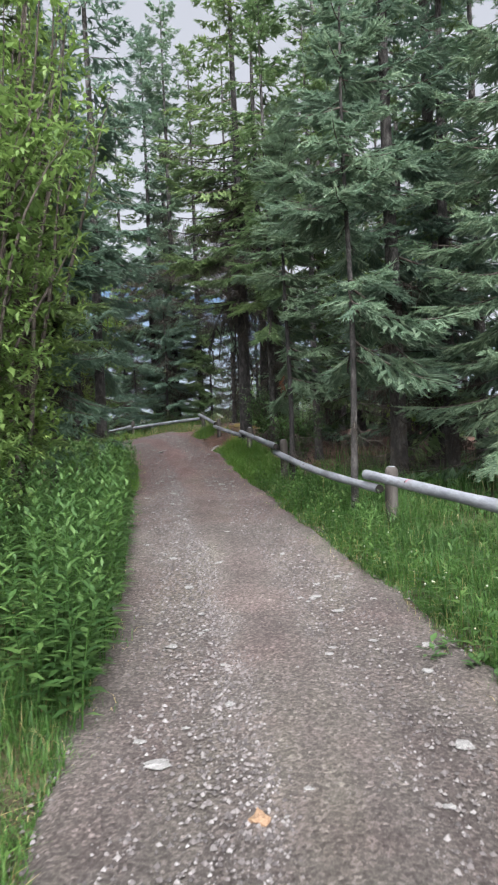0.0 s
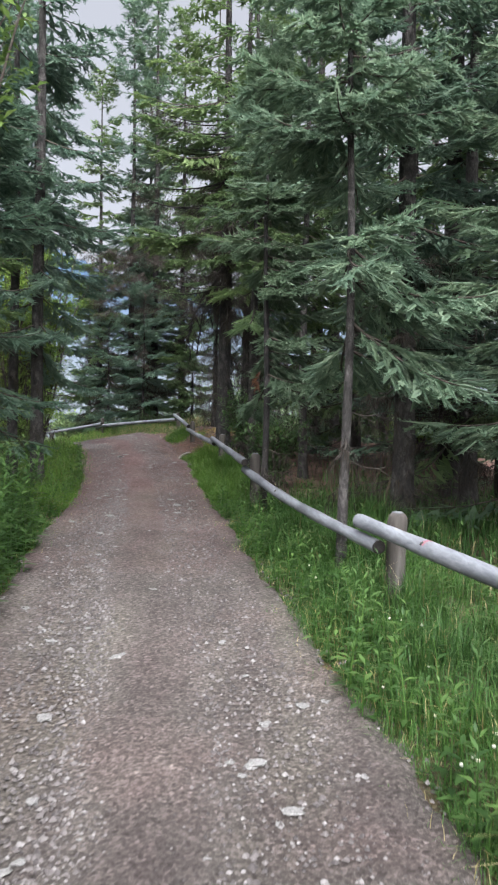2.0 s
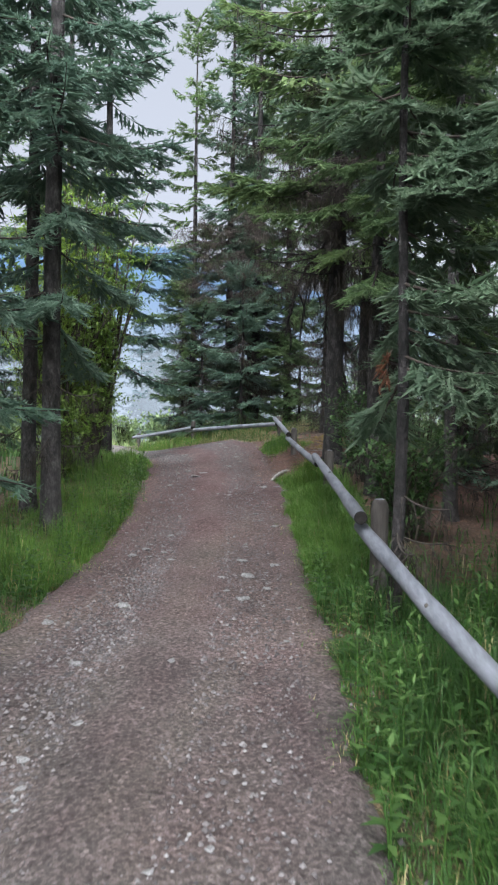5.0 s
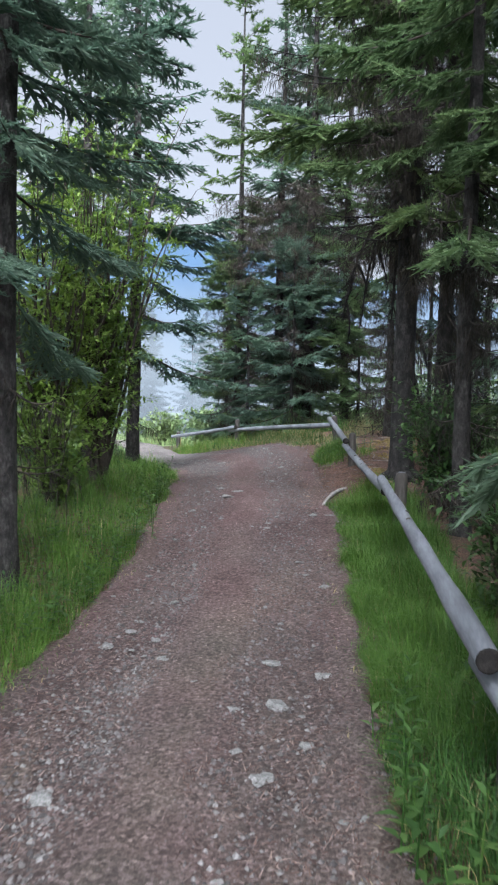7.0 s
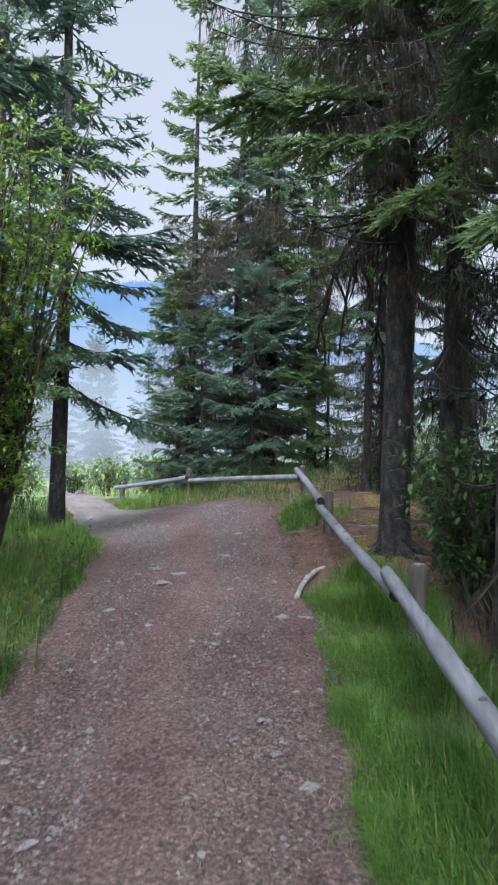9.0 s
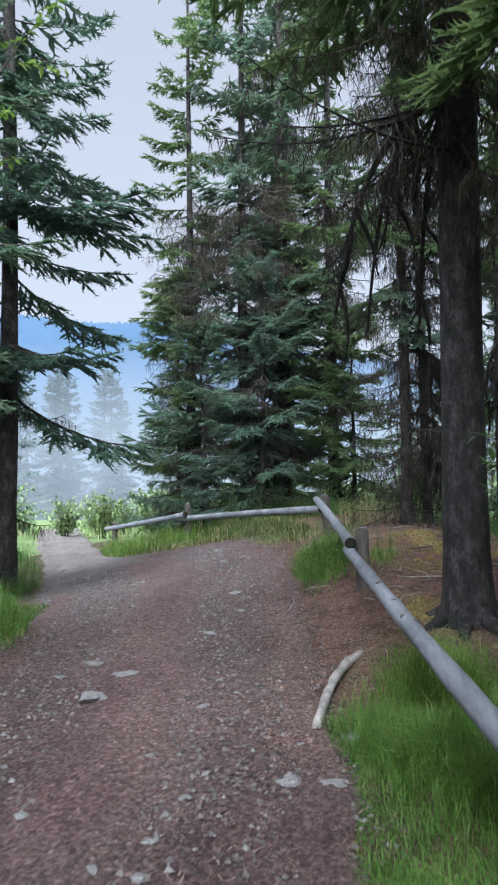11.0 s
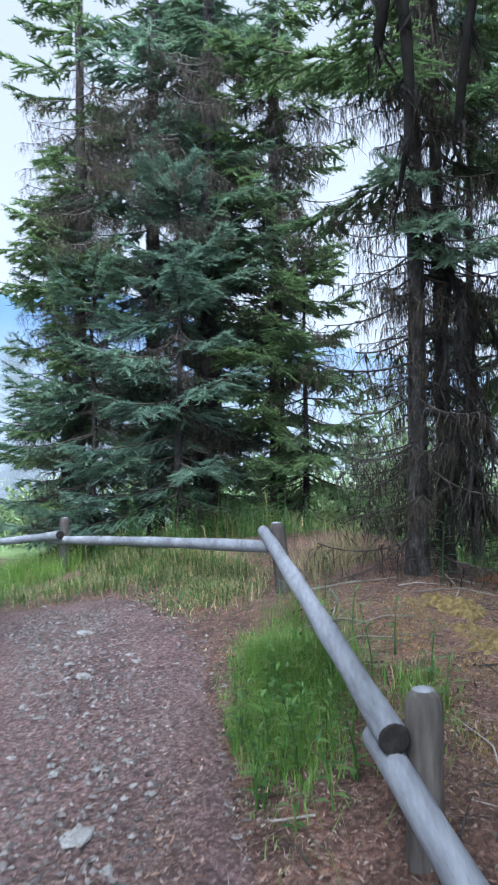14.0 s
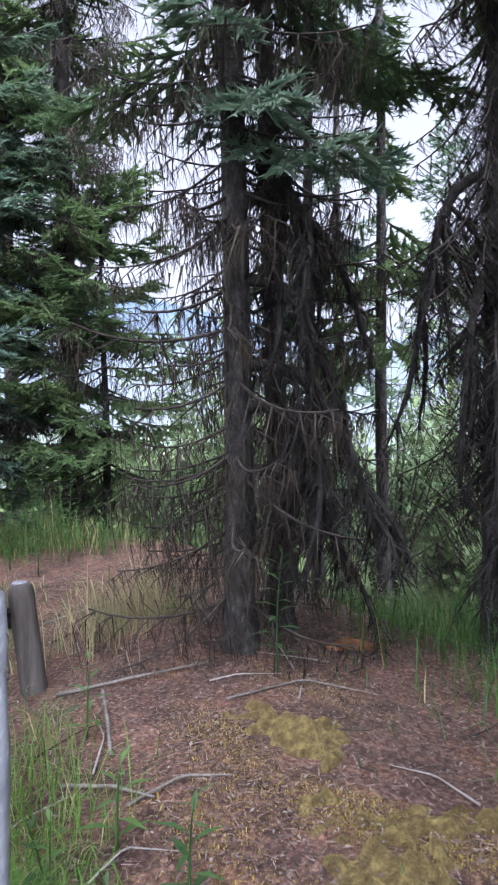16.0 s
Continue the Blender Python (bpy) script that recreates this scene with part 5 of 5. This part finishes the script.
old = [o for o in bpy.data.objects if o.name.startswith("spruce_tree") and o.parent is None and (o.matrix_basis.translation.xy - Vector((-0.05, 19.0))).length < 0.1][0]
for k, (x, y, z0, z1) in enumerate([(-0.95, 19.55, 4.7, 3.35), (-0.72, 19.8, 4.9, 3.25), (-0.3, 20.3, 4.8, 3.4)]):
    drooping_bough(old, (-0.05, 19.0, z0), (x, y, z1), 0.16, k)

crest, shaggy = ([o for o in bpy.data.objects if o.name.startswith("spruce_tree") and o.parent is None and (o.matrix_basis.translation.xy - Vector(p)).length < 0.1][0] for p in ((-0.44, 23.25), (1.0, 23.5)))
for k, (dx, dy, z0, z1) in enumerate([(0.5, -0.1, 3.3, 2.5), (0.62, -0.2, 2.9, 2.1), (0.42, -0.25, 2.7, 2.2), (0.7, 0.1, 3.7, 2.9), (0.3, -0.3, 3.9, 3.3), (0.55, 0.05, 2.4, 1.85)]):
    drooping_bough(crest, (-0.44, 23.25, z0), (-0.44 + dx, 23.25 + dy, z1), 0.4, 20 + k)
for k, (dx, dy, z0, z1) in enumerate([(-0.35, -0.3, 3.4, 2.3), (-0.25, -0.5, 3.0, 1.9), (0.2, -0.5, 3.2, 2.0), (-0.5, -0.1, 3.9, 2.9), (-0.15, -0.4, 2.6, 1.7)]):
    drooping_bough(shaggy, (1.0, 23.5, z0), (1.0 + dx, 23.5 + dy, z1), 0.45, 40 + k)
for k, (a, L) in enumerate([(-2.7, 0.4), (-1.9, 0.42), (-1.2, 0.5), (-0.4, 0.4), (2.9, 0.35)]):
    u = np.linspace(0, 1, 7)
    x, y = 0.1 * np.cos(a) + L * u * np.cos(a + 0.25 * u), 0.1 * np.sin(a) + L * u * np.sin(a + 0.25 * u)
    z = land(x - 0.05, y + 19.0) - old.matrix_basis.translation.z + 0.1 * (1 - u) ** 2 - 0.03 * u
    V, F = tube(np.stack([x, y, z], 1), 0.05 * (1 - u) + 0.014, 8, 0.15)
    put("root", tri_mesh("root", V, F, [M["oldbark"]], smooth=True), old, "gnarled dark root running into the litter")
rng = np.random.default_rng(78)
for z, az in ((2.75, -1.35), (2.5, -0.9), (3.0, -1.9)):
    V, F, I = crown_of((FINE, FINE), [z], rng, lambda z: 0.95, lambda z: -0.25, (az, 0.05))
    put("live_bough", tri_mesh("live_bough", V, F, [M["twig"], M["pale"]], I), crest, "drooping blue-green living bough")
rng = np.random.default_rng(77)
for k in range(22):
    label, sets, mats = (("long thin dark bough arching over the path", FINE, ("oldtwig", "green")), ("bare black bough hung with lichen above the path", FINE_DEAD, ("oldtwig", "lichen")))[k > 4]
    V, F, I = crown_of((sets, sets), [rng.uniform(3.1, 7.4)], rng, lambda z: 2.3 - 0.08 * (z - 3.1), lambda z: 0.15, (math.pi, 0.6))
    put("long_bough", tri_mesh("long_bough", V, F, [M[m] for m in mats], I), old, label)

# a rotten orange log end and single fireweed stalks on the bank
V, F = tube([(0, 0, 0.03), (0.12, 0.03, 0.05), (0.26, 0.02, 0.03)], [0.02, 0.035, 0.015], 9, 0.3)
ob = put("rotten_log", tri_mesh("rotten_log", V, F, [M["rotten"]], smooth=True))
ob.location = (0.0, 23.35, at(0.0, 23.35) - 0.035)
tagged(ob, "crumbling orange piece of rotten log on the litter", "log")


def stalk(x, y, h, seed, where="fireweed stalks on the bank"):
    rng = np.random.default_rng(seed)
    root = new("fireweed_plant")
    root.location = (x, y, at(x, y))
    u = np.linspace(0, 1, 6)
    P = np.stack([0.06 * h * u ** 2, 0.03 * np.sin(u * 3), h * u], 1)
    V, F = tube(P, 0.005 * (1 - u) + 0.0015, 5)
    put("stem", tri_mesh("stem", V, F, [M["herb"]]), root)
    m = int(h / 0.026)
    f = np.linspace(0.15, 1, m)
    B = np.stack([np.interp(f, u, P[:, c]) for c in range(3)], 1)
    az = np.arange(m) * 2.4 + seed
    D = unit(np.stack([np.cos(az), np.sin(az), 0.1 + 0.8 * f ** 3], 1))
    L = 0.13 * (1.05 - 0.5 * f ** 2) * rng.uniform(0.8, 1.1, m)
    S = unit(np.cross(D, [0, 0, 1.0]))
    V, F = leaves(B, D, S, np.cross(S, D), L, L * 0.2)
    put("leaf_whorl", tri_mesh("leaf_whorl", V, F, [M["herb"]]), root)
    tagged(root, "single green fireweed stalk with narrow leaves", "plant", where)


for k, (x, y, h) in enumerate([(-0.3, 22.98, 0.55), (-0.75, 21.6, 0.3), (-0.62, 21.2, 0.25), (-1.1, 22.6, 0.3), (-1.75, 25.6, 0.75), (-1.55, 25.9, 0.85), (-2.0, 25.8, 0.7), (-0.95, 21.9, 0.28), (-0.6, 20.9, 0.22)]):
    stalk(x, y, h, k)


for k, (x, y, h) in enumerate([(1.05, 7.0, 0.46), (0.98, 7.15, 0.4), (1.12, 6.85, 0.42), (1.18, 7.05, 0.5), (1.05, 6.7, 0.34), (1.25, 6.5, 0.4), (1.5, 5.6, 0.45), (1.42, 5.8, 0.38), (0.75, 8.9, 0.35), (0.6, 9.5, 0.3), (-2.35, 15.2, 0.35), (-2.45, 15.4, 0.42), (-2.3, 15.5, 0.3)]):
    stalk(x, y, h, 50 + k, "fireweed stalks along the verge")

bm = bmesh.new()
bmesh.ops.create_icosphere(bm, subdivisions=1, radius=0.008, matrix=pose(0, 0, 0.13))
head = len(bm.faces)
bmesh.ops.create_cone(bm, segments=4, radius1=0.0018, radius2=0.0014, depth=0.13, matrix=pose(0, 0, 0.065))
for k, f in enumerate(bm.faces):
    f.material_index = int(k >= head)
clover = bpy.data.meshes.new("clover_flower")
bm.to_mesh(clover)
bm.free()
clover.materials.append(M["clover"])
clover.materials.append(M["grass"])
rng = np.random.default_rng(33)
for k in range(26):
    y = rng.uniform(3.2, 8.5)
    x = float(np.interp(y, PR[:, 1], PR[:, 0])) + rng.uniform(0.04, 0.55)
    ob = new("clover_flower", clover)
    ob.matrix_basis = pose(x, y, at(x, y) - 0.01, rng.uniform(-14, 14), rng.uniform(-14, 14), 0)
    ob.scale = (rng.uniform(0.8, 1.3),) * 3
    tagged(ob, "small white clover head in the grassy verge", "flower", "clover in the verge")


def rosette(x, y, n, size, seed):
    rng = np.random.default_rng(seed)
    a = rng.uniform(0, 6.28, n)
    D = unit(np.stack([np.cos(a), np.sin(a), rng.uniform(0.15, 0.9, n)], 1))
    B = np.stack([rng.normal(0, 0.03, n), rng.normal(0, 0.03, n), rng.uniform(0, 0.05, n)], 1)
    S = unit(np.cross(D, [0, 0, 1.0]))
    L = size * rng.uniform(0.6, 1.1, n)
    ob = new("leafy_weed")
    for j in range(n):
        V, F = leaves(B[j:j + 1], D[j:j + 1], S[j:j + 1], np.cross(S, D)[j:j + 1], L[j:j + 1], L[j:j + 1] * 0.5)
        put("leaf", tri_mesh("leaf", V, F, [M["herb"]]), ob)
    ob.location = (x, y, path_z(x, y))
    tagged(ob, "low broad-leaved green weed growing in the gravel", "plant", "weeds in the gravel")


for k, (x, y) in enumerate([(1.0, 4.25), (1.12, 4.4), (1.3, 3.9), (1.2, 4.1)]):
    rosette(x, y, 11, 0.085, k)


# short fronds that blur the edges of the moss
for k, (x, y, rx, ry) in enumerate([(-0.33, 22.45, 0.45, 0.55), (-0.15, 21.8, 0.65, 0.5), (0.05, 21.2, 0.6, 0.65), (-0.35, 19.2, 0.4, 0.6), (-0.2, 20.7, 0.5, 0.55)]):
    grass("moss", 17000, patch(x, y, rx, ry), 0.03, "golden brown moss fronds on the forest floor", [M["mossleaf"], M["litter"]], 40 + k, width=0.0045, straw=0.2)

# green blades behind the foot of the last rail
grass("rail_grass", 420, patch(-0.68, 21.05, 0.17, 0.45), 0.13, "fresh green grass blades behind the log rail", [M["fresh"], M["straw"]], 61, width=0.006, straw=0.12)
